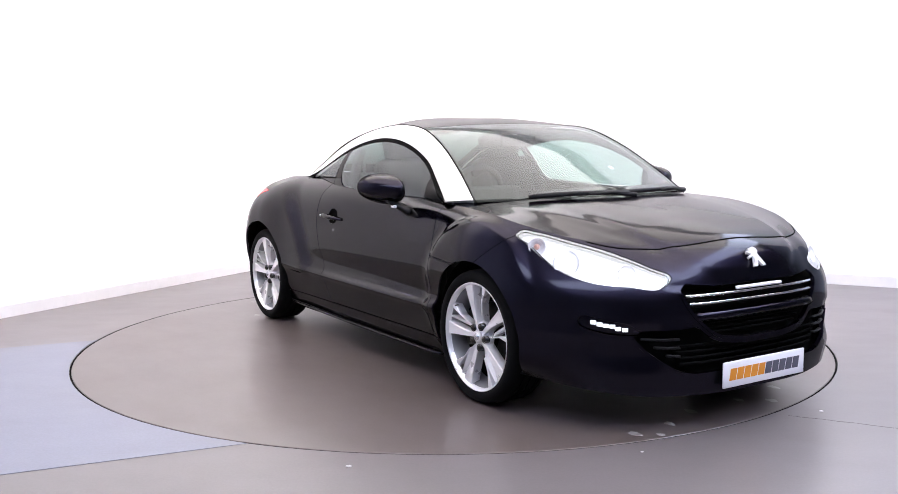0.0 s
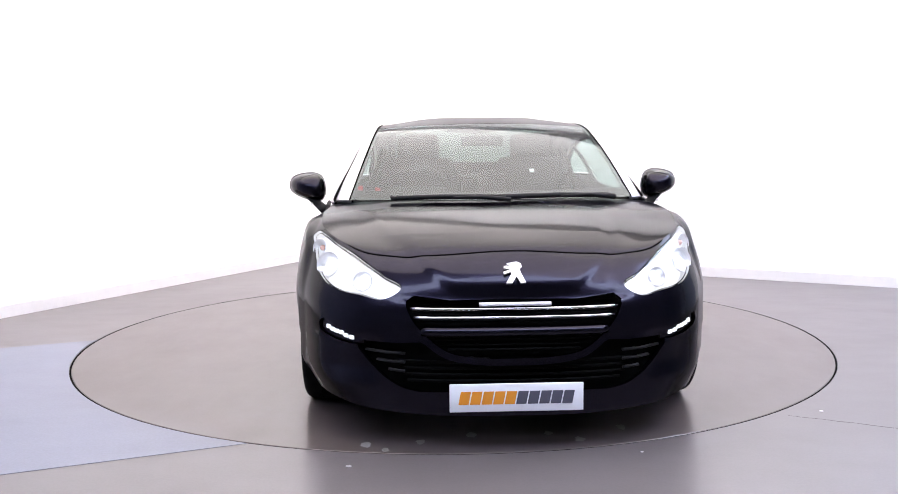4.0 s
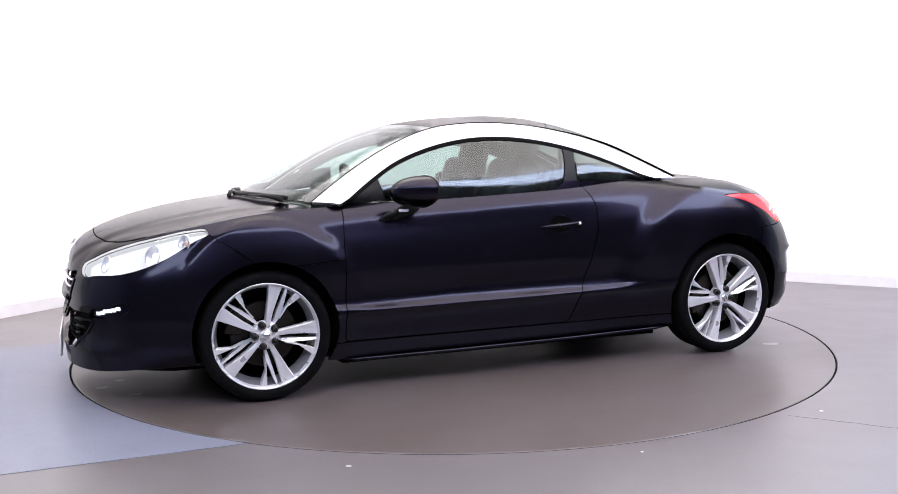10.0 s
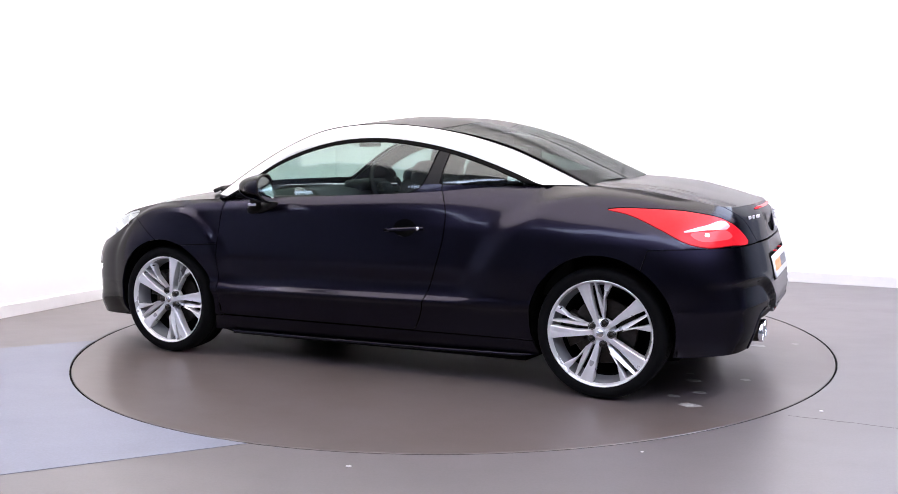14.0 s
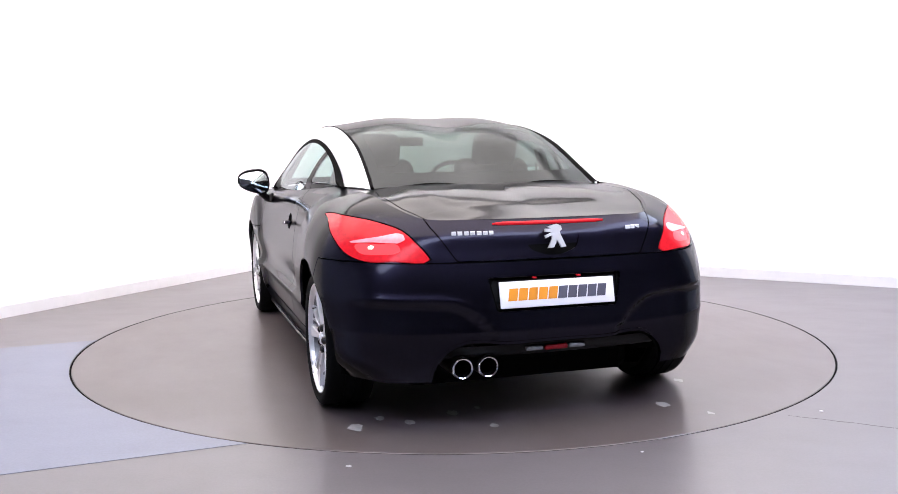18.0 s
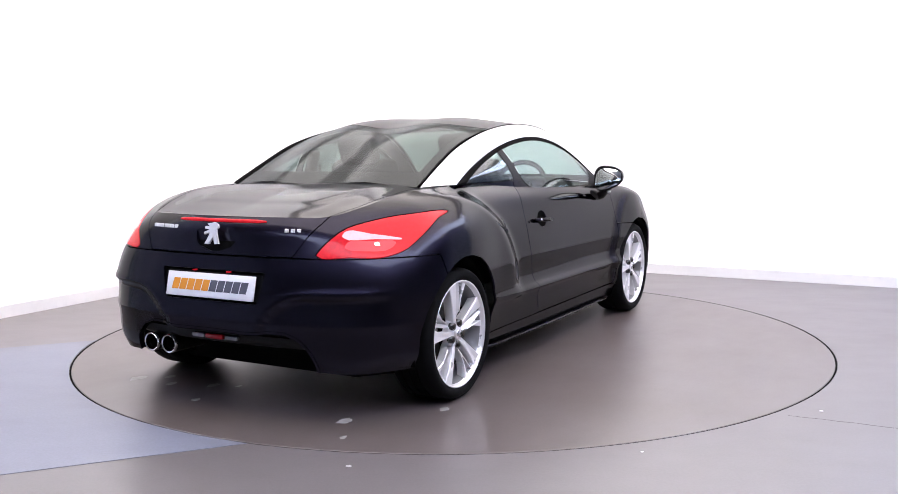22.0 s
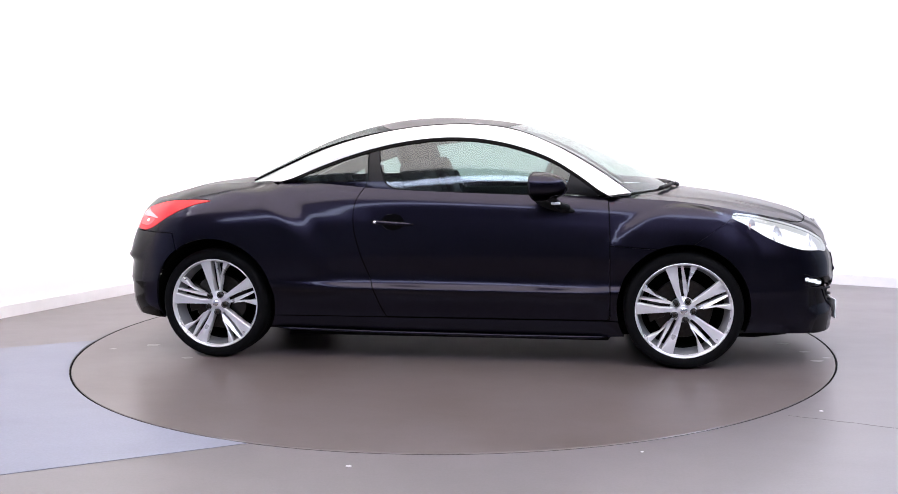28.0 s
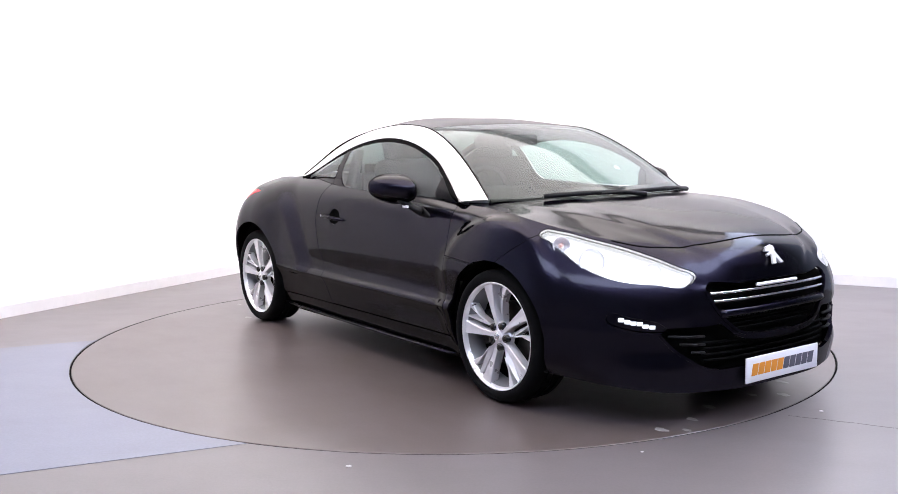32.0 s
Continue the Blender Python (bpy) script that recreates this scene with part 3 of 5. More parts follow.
def hall():
    n_left = Vector((0.882, -0.471))
    n_right = Vector((-0.490, -0.872))
    wall_piece("wall_west", CORNER - ALONG_LEFT * 0.2, ALONG_LEFT, WHITE_L + 0.2, n_left, WALL, -0.05, HEIGHT, 0.2, "smooth white painted hall wall with plain skirting", "wall")
    wall_piece("wall_north", CORNER, ALONG_RIGHT, WHITE_R, n_right, WALL, -0.05, HEIGHT, 0.2, "smooth white painted hall wall behind the turntable", "wall")
    # unseen walls from here on, added to shape the car's reflections
    wall_piece("wall_west_unseen", CORNER + ALONG_LEFT * WHITE_L, ALONG_LEFT, WL - WHITE_L + 0.2, n_left, BACK, -0.05, HEIGHT, 0.2, "unseen blue-grey wall added to close the hall", "wall")
    wall_piece("wall_north_unseen", CORNER + ALONG_RIGHT * WHITE_R, ALONG_RIGHT, WR - WHITE_R, n_right, BACK, -0.05, HEIGHT, 0.2, "unseen blue-grey wall added to close the hall", "wall")
    far_l, far_r = CORNER + ALONG_LEFT * WL, CORNER + ALONG_RIGHT * WR
    wall_piece("wall_south", far_l, ALONG_RIGHT, WR, -n_right, BACK, -0.05, HEIGHT, 0.2, "unseen blue-grey wall added to close the hall", "wall", 0.2)
    wall_piece("wall_east", far_r, ALONG_LEFT, WL, -n_left, BACK, -0.05, HEIGHT, 0.2, "unseen blue-grey wall added to close the hall", "wall", 0.0)
    # skirting boards, a little proud of the walls, with a rounded upper edge
    for name, start, way, length, nrm in (("baseboard_west", CORNER + n_left * 0.018 + ALONG_LEFT * 0.018, ALONG_LEFT, WHITE_L - 0.05, n_left),
                                          ("baseboard_north", CORNER + n_right * 0.018 + ALONG_RIGHT * 0.0, ALONG_RIGHT, WHITE_R - 0.05, n_right)):
        bm = bmesh.new()
        prof = [(0.0, 0.0), (0.0, 0.086), (-0.006, 0.096), (-0.017, 0.098), (-0.017, 0.0)]
        rows = []
        for d in (0.0, length):
            rows.append([bm.verts.new((*(start + way * d + nrm * h), z)) for h, z in prof])
        for i in range(len(prof)):
            j = (i + 1) % len(prof)
            bm.faces.new((rows[0][i], rows[0][j], rows[1][j], rows[1][i]))
        bm.faces.new(rows[0])
        bm.faces.new(rows[1][::-1])
        tagged(part(name, bm, SKIRT, None, smooth=False), "off-white painted skirting board along the wall", "skirting", kind="structure")
    # ceiling
    bm = bmesh.new()
    q = [CORNER, far_l, far_l + ALONG_RIGHT * WR, far_r]
    prism_bm([tuple(v) for v in q], HEIGHT + 0.2, HEIGHT, bm=bm)
    tagged(part("ceiling", bm, CEIL, None, smooth=False), "plain light grey painted hall ceiling", "ceiling", kind="structure")
    # floor with a round hole for the turntable
    bm = bmesh.new()
    n = 160
    inner = [bm.verts.new((DISC_X + (DISC_R + 0.011) * math.cos(2 * math.pi * k / n), DISC_Y + (DISC_R + 0.011) * math.sin(2 * math.pi * k / n), 0)) for k in range(n)]
    wall_in = [bm.verts.new((v.co.x, v.co.y, -0.06)) for v in inner]
    outer = [bm.verts.new((DISC_X + 24 * math.cos(2 * math.pi * k / n), DISC_Y + 24 * math.sin(2 * math.pi * k / n), 0)) for k in range(n)]
    for k in range(n):
        j = (k + 1) % n
        bm.faces.new((inner[k], inner[j], outer[j], outer[k]))
        bm.faces.new((wall_in[k], wall_in[j], inner[j], inner[k]))
    bm.faces.new(wall_in)
    floor = part("floor", bm, FLOOR, None, smooth=False)
    floor.data.materials.append(INNER)
    floor.data.polygons[len(floor.data.polygons) - 1].material_index = 1
    tagged(floor, "grey-brown sealed concrete hall floor with faint smears", "floor", kind="structure")


DISC_X, DISC_Y, DISC_R = 0.0, -0.027, 2.217


def turntable():
    t = empty("turntable")
    tagged(t, "round motorised turntable of grey-brown sealed concrete set flush in the floor", "turntable")
    bm = lathe_bm([(0.0, 0.0), (0.6, 0.0), (1.4, 0.0), (DISC_R - 0.004, 0.0), (DISC_R, -0.003), (DISC_R, -0.05)], 160, "Z")
    part("disc", bm, DISC, t, smooth=True, angle=30)
    # black ring laid in to make the gap round the disc show
    bm = lathe_bm([(DISC_R + 0.0005, -0.0015), (DISC_R + 0.0095, -0.0015), (DISC_R + 0.0095, -0.05)], 160, "Z")
    part("edge_ring", bm, INNER, t, "black ring marking the gap round the disc")
    return t


MARKS = [(2.07, 0.44, 0.03), (1.98, 0.32, 0.025), (1.92, 0.64, 0.03), (-1.55, 0.84, 0.03), (-1.65, 0.97, 0.045), (-1.65, 0.73, 0.03), (1.98, -0.0, 0.03), (2.06, -0.21, 0.03), (2.08, -0.43, 0.03), (-1.78, -0.44, 0.04), (2.15, -0.35, 0.02), (-1.58, 0.51, 0.035), (-1.54, 0.38, 0.02), (-1.42, -0.74, 0.03), (-1.82, 0.4, 0.025), (-1.97, -0.57, 0.02)]


def blot(rnd, r, n=14):
    """An irregular flat outline."""
    a0 = rnd.random() * 6
    return [(r * (0.65 + 0.5 * rnd.random()) * math.cos(2 * math.pi * k / n + a0) * 1.6, r * (0.65 + 0.5 * rnd.random()) * math.sin(2 * math.pi * k / n + a0)) for k in range(n)]


def marks():
    """Pale dried drips on the turntable and a few chips on the floor."""
    rnd = random.Random(5)
    for x, y, r in MARKS:
        poly = [(x + a, y + b) for a, b in blot(rnd, r * 0.75)]
        part("dried_drip", prism_bm(poly, 0.0005, -0.001), DRIP, TABLE, "pale dried drip", smooth=False)
    for x, y, r in ((-0.395, -2.375, 0.008), (0.735, -2.245, 0.004), (1.64, -1.72, 0.006)):
        o = part("floor_chip", prism_bm([(x + a, y + b) for a, b in blot(rnd, r, 8)], 0.003, -0.001), SKIRT, None, smooth=False)
        tagged(o, "tiny pale chip lying on the concrete floor", "floor chip", "chips on the floor")

    # a hairline crack in the concrete beside the turntable
    line = [(1.47, -1.778), (1.53, -1.812), (1.585, -1.833), (1.65, -1.872), (1.706, -1.895), (1.79, -1.945), (1.90, -2.003), (2.05, -2.085)]
    wide = [0.0006, 0.0012, 0.0009, 0.0014, 0.0010, 0.0013, 0.0010, 0.0006]
    edge = [(x + 0.5 * w, y + w) for (x, y), w in zip(line, wide)] + [(x - 0.5 * w, y - w) for (x, y), w in reversed(list(zip(line, wide)))]
    tagged(part("floor_crack", prism_bm(edge, 0.0006, -0.001), CRACK, None, smooth=False), "dark hairline crack in the concrete floor", "crack", kind="structure")


def floor_field():
    """The blue-grey field that runs up to the turntable."""
    a = Vector((-0.8405, -2.0937))
    b = Vector((-1.69, -2.435))
    side = (b - a).normalized()
    up = Vector((side.y, -side.x))
    if up.y < 0:
        up = -up
    wide = 2.42
    c0 = b + up * wide + side * 0.35
    pts = [a, b, c0]
    # along the upper edge to the disc, then back along the disc's rim
    e = c0
    while (e - Vector((DISC_X, DISC_Y))).length > DISC_R + 0.0125:
        e = e - side * 0.01
    pts.append(e)
    a0 = math.atan2(e.y - DISC_Y, e.x - DISC_X)
    a1 = math.atan2(a.y - DISC_Y, a.x - DISC_X)
    a0 += 2 * math.pi if a0 < 0 else 0
    a1 += 2 * math.pi if a1 < 0 else 0
    for k in range(1, 40):
        t = a0 + (a1 - a0) * k / 40
        pts.append(Vector((DISC_X + (DISC_R + 0.0125) * math.cos(t), DISC_Y + (DISC_R + 0.0125) * math.sin(t))))
    bm = prism_bm([tuple(p) for p in pts], 0.002, -0.002)
    tagged(part("blue_grey_field", bm, BLUE, None, smooth=False), "pale blue-grey field on the concrete floor", "floor paint", kind="structure")


def ceiling_lights():
    """Broad panel lights over the turntable, cool strips on the far side of the hall and added slim strips, behind
    boards, that whiten the walls.
    """
    n_right, n_left = Vector((-0.490, -0.872)), Vector((0.882, -0.471))
    turn = math.atan2(ALONG_RIGHT.y, ALONG_RIGHT.x)
    first = None
    for i in range(4):
        for j in range(3):
            p = CORNER + ALONG_RIGHT * (1.5 + 1.75 * i) + n_right * (1.75 + 1.80 * j)
            m = Matrix.Translation((p.x, p.y, HEIGHT - 0.14)) @ Matrix.Rotation(turn, 4, "Z")
            if first is None:
                first = empty("ceiling_light")
                tagged(first, "broad white panel light hung under the ceiling", "ceiling light", "panel lights over the turntable")
                part("light_body", box_bm((1.745, 1.795, 0.05), (0, 0, 0), 0.004), SKIRT, first)
                part("diffuser", box_bm((1.74, 1.79, 0.03), (0, 0, -0.042), 0.004, 2), TUBE_LIGHT, first, "bright white diffuser")
                for sx in (-1, 1):
                    part("hanger", box_bm((0.012, 0.012, 0.12), (sx * 0.6, 0, 0.08)), SKIRT, first)
                first.matrix_basis = m
            else:
                copy_thing(first, m)
    bar = None
    for x, y, turned in [(x, -4.3, 0) for x in (-2.85, -0.95, 0.95, 2.85)] + [(3.5, y, 90) for y in (-3.1, -1.2, 0.7)]:
        m = pose(x, y, HEIGHT - 0.30, 0, 0, turned)
        if bar is None:
            bar = empty("strip_light")
            tagged(bar, "cool white strip light hung beyond the turntable", "ceiling light", "strip lights beyond the turntable")
            part("light_body", box_bm((1.86, 0.94, 0.06), (0, 0, 0.02), 0.006), SKIRT, bar)
            part("diffuser", box_bm((1.84, 0.92, 0.03), (0, 0, -0.025), 0.006, 2), STRIP_LIGHT, bar, "cool white diffuser")
            for sx in (-1, 1):
                part("hanger", box_bm((0.012, 0.012, 0.25), (sx * 0.7, 0, 0.175)), SKIRT, bar)
            bar.matrix_basis = m
        else:
            copy_thing(bar, m)
    # added strips out of view brighten the walls; boards block them from the car
    strip = empty("added_wall_washer")
    tagged(strip, "added slim light strip that whitens the wall", "ceiling light", "light strips along the white walls")
    part("light_body", box_bm((6.0, 0.16, 0.05), (0, 0, -0.027), 0.006), SKIRT, strip)
    part("diffuser", box_bm((5.94, 0.12, 0.03), (0, 0, -0.064), 0.012, 3), WASH_LIGHT, strip, "bright white diffuser")
    part("added_baffle", box_bm((6.1, 0.02, 0.30), (0, -0.14, -0.152), 0.003), WALL, strip, "added white board shielding the car from the strip")
    a = CORNER + ALONG_RIGHT * 3.45 + n_right * 0.55
    strip.matrix_basis = Matrix.Translation((a.x, a.y, HEIGHT)) @ Matrix.Rotation(turn, 4, "Z")
    a = CORNER + ALONG_LEFT * 3.6 + n_left * 0.50
    copy_thing(strip, Matrix.Translation((a.x, a.y, HEIGHT)) @ Matrix.Rotation(turn + math.pi / 2, 4, "Z"))


hall()
TABLE = turntable()
floor_field()
marks()
ceiling_lights()


# ---------- the car ----------
CAR = empty("sports_coupe")
tagged(CAR, "dark aubergine two-door sports coupe with silver roof arches, lamps lit", "car")

FWX, RWX, WZ, ARCH_F, ARCH_R = 1.291, -1.307, 0.312, 0.345, 0.352
flank = sheet(FLANK, 1)
arches = lambda P: np.minimum(circle(FWX - 0.004, WZ + 0.012, ARCH_F)(P), circle(RWX, WZ + 0.022, ARCH_R)(P))
flank_cut = trim(flank, out(arches))

GAP = 0.0028
HEAD_AX = ((-0.807, 0.59, 0), (0, 0, 1))
HEAD = outline([(-1.416, .634), (-1.400, .612), (-1.262, .612), (-1.090, .630), (-.935, .684), (-.800, .770), (-.745, .806), (-.762, .820), (-.83, .818),
                (-.982, .788), (-1.186, .737), (-1.328, .684)], 5)
headlight = inside(HEAD, HEAD_AX, lambda P: 1.2 - P[:, 0])
TAIL_AX = ((-0.937, -0.35, 0), (0, 0, 1))
TAIL = outline([(.945, .893), (1.03, .899), (1.111, .897), (1.357, .872), (1.515, .826), (1.588, .765), (1.614, .727), (1.521, .725), (1.375, .723), (1.297, .742), (1.182, .803), (1.032, .873)], 4)
taillight = inside(TAIL, TAIL_AX, lambda P: np.maximum(P[:, 0] + 1.1, 0.2 - P[:, 1]))
DRL_AX = ((-0.62, 0.785, 0), (0, 0, 1))
drl_zone = inside(outline([(-.812, .424), (-.712, .418), (-.632, .432), (-.557, .470), (-.564, .486), (-.662, .474), (-.772, .452)], 4), DRL_AX, lambda P: 1.2 - P[:, 0])
grille = inside(outline([(-.425, .592), (-.25, .600), (0, .602), (.25, .600), (.425, .592), (.415, .555), (.385, .505), (.335, .452), (.265, .402), (.155, .380), (0, .375), (-.155, .380), (-.265, .402),
                         (-.335, .452), (-.385, .505), (-.415, .555)], 3), (1, 2), lambda P: 1.5 - P[:, 0])
lower_zone = inside(outline([(-.44, .432), (-.62, .408), (-.60, .380), (-.515, .30), (-.43, .253), (-.25, .246), (0, .245), (.25, .246), (.43, .253), (.515, .30), (.60, .380), (.62, .408), (.44, .432)], 3),
                    (1, 2), lambda P: 1.5 - P[:, 0])
low_intake = lambda P: np.maximum(lower_zone(P), 0.028 - grille(P))
plate_nook = inside([(-.305, .652), (.305, .652), (.272, .512), (-.272, .512)], (1, 2), lambda P: P[:, 0] + 1.5)
door_zone = inside(outline([(.893, 1.2), (.894, .95), (.903, .75), (.906, .50), (.908, .27), (.908, .12), (.5, .10), (.1, .10), (-.24, .12), (-.30, .22), (-.345, .30), (-.392, .43), (-.462, .62), (-.495, .76), (-.49, .88),
                            (-.435, .99), (-.40, 1.2)], 5), (0, 2), lambda P: 0.2475 - P[:, 2])
bumper_f_zone = lambda P: np.where(P[:, 2] > 0.66, 1.324 + (P[:, 2] - 0.66) * 1.50 - P[:, 0], 1.324 - P[:, 0])
bumper_r_zone = lambda P: np.maximum(P[:, 0] + 1.40, np.maximum(P[:, 2] - 0.716, (P[:, 2] - 0.60) * 0.3 + (P[:, 0] + 1.50)))
lid_face = inside([(-.42, .719), (.42, .719), (.512, .862), (.535, .93), (-.535, .93), (-.512, .862)], (1, 2), lambda P: P[:, 0] + 1.6)
sill_zone = lambda P: np.maximum(P[:, 2] - 0.245, np.maximum(P[:, 0] - 1.0, -1.0 - P[:, 0]))
low_fender = lambda P: P[:, 2] - (0.655 + 0.06 * (0.92 - P[:, 0]))


def cut(S, *zones):
    for z in zones:
        S = trim(S, z)
    return S


def pair(name, S, mat, parent=CAR, d=0.012, label=""):
    a = panel(name, S, mat, parent, d, label)
    b = panel(name, mirrored(S), mat, parent, d, label)
    return a, b


# outer panels
rest = cut(flank_cut, out(headlight, GAP), out(taillight, GAP))
front = cut(rest, grow(bumper_f_zone, -GAP), out(drl_zone, GAP))
front = cut(front, out(grille), out(low_intake))
panel("front_bumper", both(front), PAINT, CAR)
side_rest = cut(rest, out(bumper_f_zone, GAP))
cup_zone = inside([(-.272 + .064 * math.cos(2 * math.pi * k / 28), .776 + .047 * math.sin(2 * math.pi * k / 28)) for k in range(28)], (0, 2), lambda P: 0.5 - P[:, 1])
door_skin = cut(side_rest, grow(door_zone, -GAP), out(cup_zone))
pair("door", door_skin, PAINT)
mid_rest = cut(side_rest, out(door_zone, GAP))
fender = cut(mid_rest, lambda P: 0.0 - P[:, 0], out(low_fender, GAP))
fender_low = cut(mid_rest, lambda P: 0.0 - P[:, 0], grow(low_fender, -GAP), out(sill_zone, GAP))
pair("front_fender", fender, PAINT)
pair("lower_fender", fender_low, PAINT)
sill = cut(mid_rest, grow(sill_zone, -GAP), lambda P: np.abs(P[:, 0]) - 0.99)
pair("side_sill", sill, PAINT)
rear = cut(mid_rest, lambda P: P[:, 0] - 0.0, out(sill_zone, GAP))
diff = inside(outline([(-.53, .15), (-.515, .30), (-.45, .366), (-.2, .376), (0, .378), (.2, .376), (.45, .366), (.515, .30), (.53, .15)], 4), (1, 2), lambda P: P[:, 0] + 1.5)
rear_bumper = cut(rear, grow(bumper_r_zone, -GAP), out(plate_nook), out(diff))
quarter = cut(rear, out(bumper_r_zone, GAP), out(lid_face, GAP))
panel("rear_bumper", both(rear_bumper), PAINT, CAR)
pair("rear_quarter", quarter, PAINT)
hood_sheet = both(sheet(hood()))
panel("bonnet", hood_sheet, PAINT, CAR)
seam = TOPLINE[:at_station(2.6) + 1]
seam = np.concatenate([(seam * [1, -1, 1])[::-1], seam[1:]])
part("bonnet_seam", tube_bm(seam[::2].tolist(), 0.0036, 6), INNER, CAR, "dark gap at the bonnet's front edge")
deck_sheet = both(sheet(deck()))
lid_top_zone = inside([(-1.0, .60), (-1.17, .588), (-1.44, .625), (-1.66, .578), (-1.83, .505), (-1.95, .47), (-1.95, -.47), (-1.83, -.505), (-1.66, -.578), (-1.44, -.625), (-1.17, -.588), (-1.0, -.6)], (0, 1))
lid = merged(cut(deck_sheet, grow(lid_top_zone, -GAP)), both(cut(flank_cut, grow(lid_face, -GAP))))
dish_zone = inside(outline([(-.123, .822), (-.106, .765), (-.085, .752), (.085, .752), (.106, .765), (.123, .822)], 3), (1, 2), lambda P: P[:, 0] + 1.6)
boot_lid = panel("boot_lid", cut(lid, out(dish_zone)), PAINT, CAR)
dish = both(cut(flank_cut, grow(dish_zone, 0.004)))
depth = 0.015 * np.clip((0.828 - dish[0][:, 2]) / 0.05, 0, 1)
dish[0][:, :3] -= dish[0][:, 3:] * depth[:, None]
panel("emblem_dish", dish, PAINT, boot_lid, 0.012, "shallow dish under the emblem")
pair("deck_side", cut(sheet(deck()), out(lid_top_zone, GAP)), PAINT)
# dark inner shell that closes the panel gaps
shell = cut(flank_cut, out(grow(grille, 0.02)), out(grow(low_intake, 0.02)), out(plate_nook, -0.01), out(diff, -0.01), out(cup_zone, -0.004))
panel("inner_shell", both(moved(cut(shell, out(headlight, -0.004), out(taillight, -0.004)), -0.014)), INNER, CAR, 0)
panel("inner_bonnet", moved(hood_sheet, -0.014), INNER, CAR, 0)
panel("inner_deck", moved(deck_sheet, -0.014), INNER, CAR, 0)

# black cowl between bonnet and screen
rim = lambda P: np.maximum(grille(P) - 0.013, P[:, 2] - 0.578)
panel("grille_lip", both(moved(cut(front, rim), 0.005)), PAINT, CAR, 0.02, "raised painted lip round the grille")
rim_low = lambda P: np.maximum(low_intake(P) - 0.012, np.maximum(P[:, 2] - 0.40, 0.030 - grille(P)))
panel("intake_lip", both(moved(cut(front, rim_low), 0.004)), PAINT, CAR, 0.02, "raised painted lip round the lower intake")
bm = bmesh.new()
cowl_a = [(1.30 - 0.42 * (abs(y) / 0.74) ** 2.2, y, 0.922 - 0.012 * (y / 0.74) ** 2) for y in np.linspace(-0.74, 0.74, 25)]
rows = [[bm.verts.new((x + dx, y, z + dz)) for dx, dz in ((0.05, -0.03), (0.02, 0.0), (-0.06, 0.006), (-0.12, -0.01))] for x, y, z in cowl_a]
for p, q in zip(rows, rows[1:]):
    for k in range(3):
        bm.faces.new((p[k], p[k + 1], q[k + 1], q[k]))
part("cowl", bm, DARK, CAR, "black plastic cowl at the screen's foot")
# canopy: screen, roof, back light
can = both(sheet(CANOPY))
ws_edge = lambda P: 0.385 - 0.06 * (P[:, 1] / 0.6) ** 2 - P[:, 0]          # behind this line lies the roof
bl_edge = lambda P: P[:, 0] + 0.50 - 0.16 * np.clip((np.abs(P[:, 1]) - 0.02) / 0.55, 0, 1) ** 2 * 1.1
screen = cut(can, grow(ws_edge, -GAP))
roof = cut(can, out(ws_edge, GAP), out(bl_edge, GAP))
back = cut(can, grow(bl_edge, -GAP))
panel("windscreen", screen, GLASS, CAR, 0, "green-tinted windscreen").visible_shadow = False
panel("roof_panel", roof, ROOF, CAR, 0.012, "dark double-bubble roof panel")
panel("roof_lining", moved(roof, -0.03), TRIM, CAR, 0)
panel("rear_window", back, GLASS_DARK, CAR, 0, "tinted double-bubble rear window").visible_shadow = False


def border(S, width, edges):
    """The strip of a sheet near the given limits."""
    return cut(S, lambda P: np.min(np.stack([e(P) for e in edges]), axis=0) - width)


arch_y = lambda P: np.interp(P[:, 0], ARCH_UP[::-1, 0], ARCH_UP[::-1, 1]) - np.abs(P[:, 1])
panel("windscreen_frit", moved(border(screen, 0.022, [arch_y, lambda P: -ws_edge(P), lambda P: P[:, 2] - 0.952]), -0.003), INNER, CAR, 0, "black glass border")
panel("rear_window_frit", moved(border(back, 0.03, [lambda P: arch_y(P) * 0.45, lambda P: -bl_edge(P), lambda P: P[:, 2] - 1.035]), -0.004), INNER, CAR, 0, "black rear window border")
arch = sheet(arch_strip(), 1)
pair("roof_arch", arch, SILVER, d=0.02, label="satin silver roof arch")
pair("arch_lining", moved(arch, -0.022), TRIM, d=0, label="dark cabin lining behind the arch")
# matt black inner edge of the arch beside the glass
rearward = step(-0.30, -0.75, ARCH_UP[:, 0])[:, None]
lift_a = 0.004 + 0.009 * rearward
edge_a = ARCH_UP + lift_a * np.array([0, 0.1, 1.0])
inward = (0.015 + 0.010 * rearward) * np.array([0, 1.0, 0])
pair("arch_inner_edge", sheet(np.stack([edge_a, edge_a - 0.4 * inward, edge_a - inward - lift_a * [0, 0, 1.2], edge_a - 1.3 * inward - [0, 0, 0.012] - lift_a * [0, 0, 1.2]], 1)), INNER, d=0.004, label="matt black inner edge of the arch")
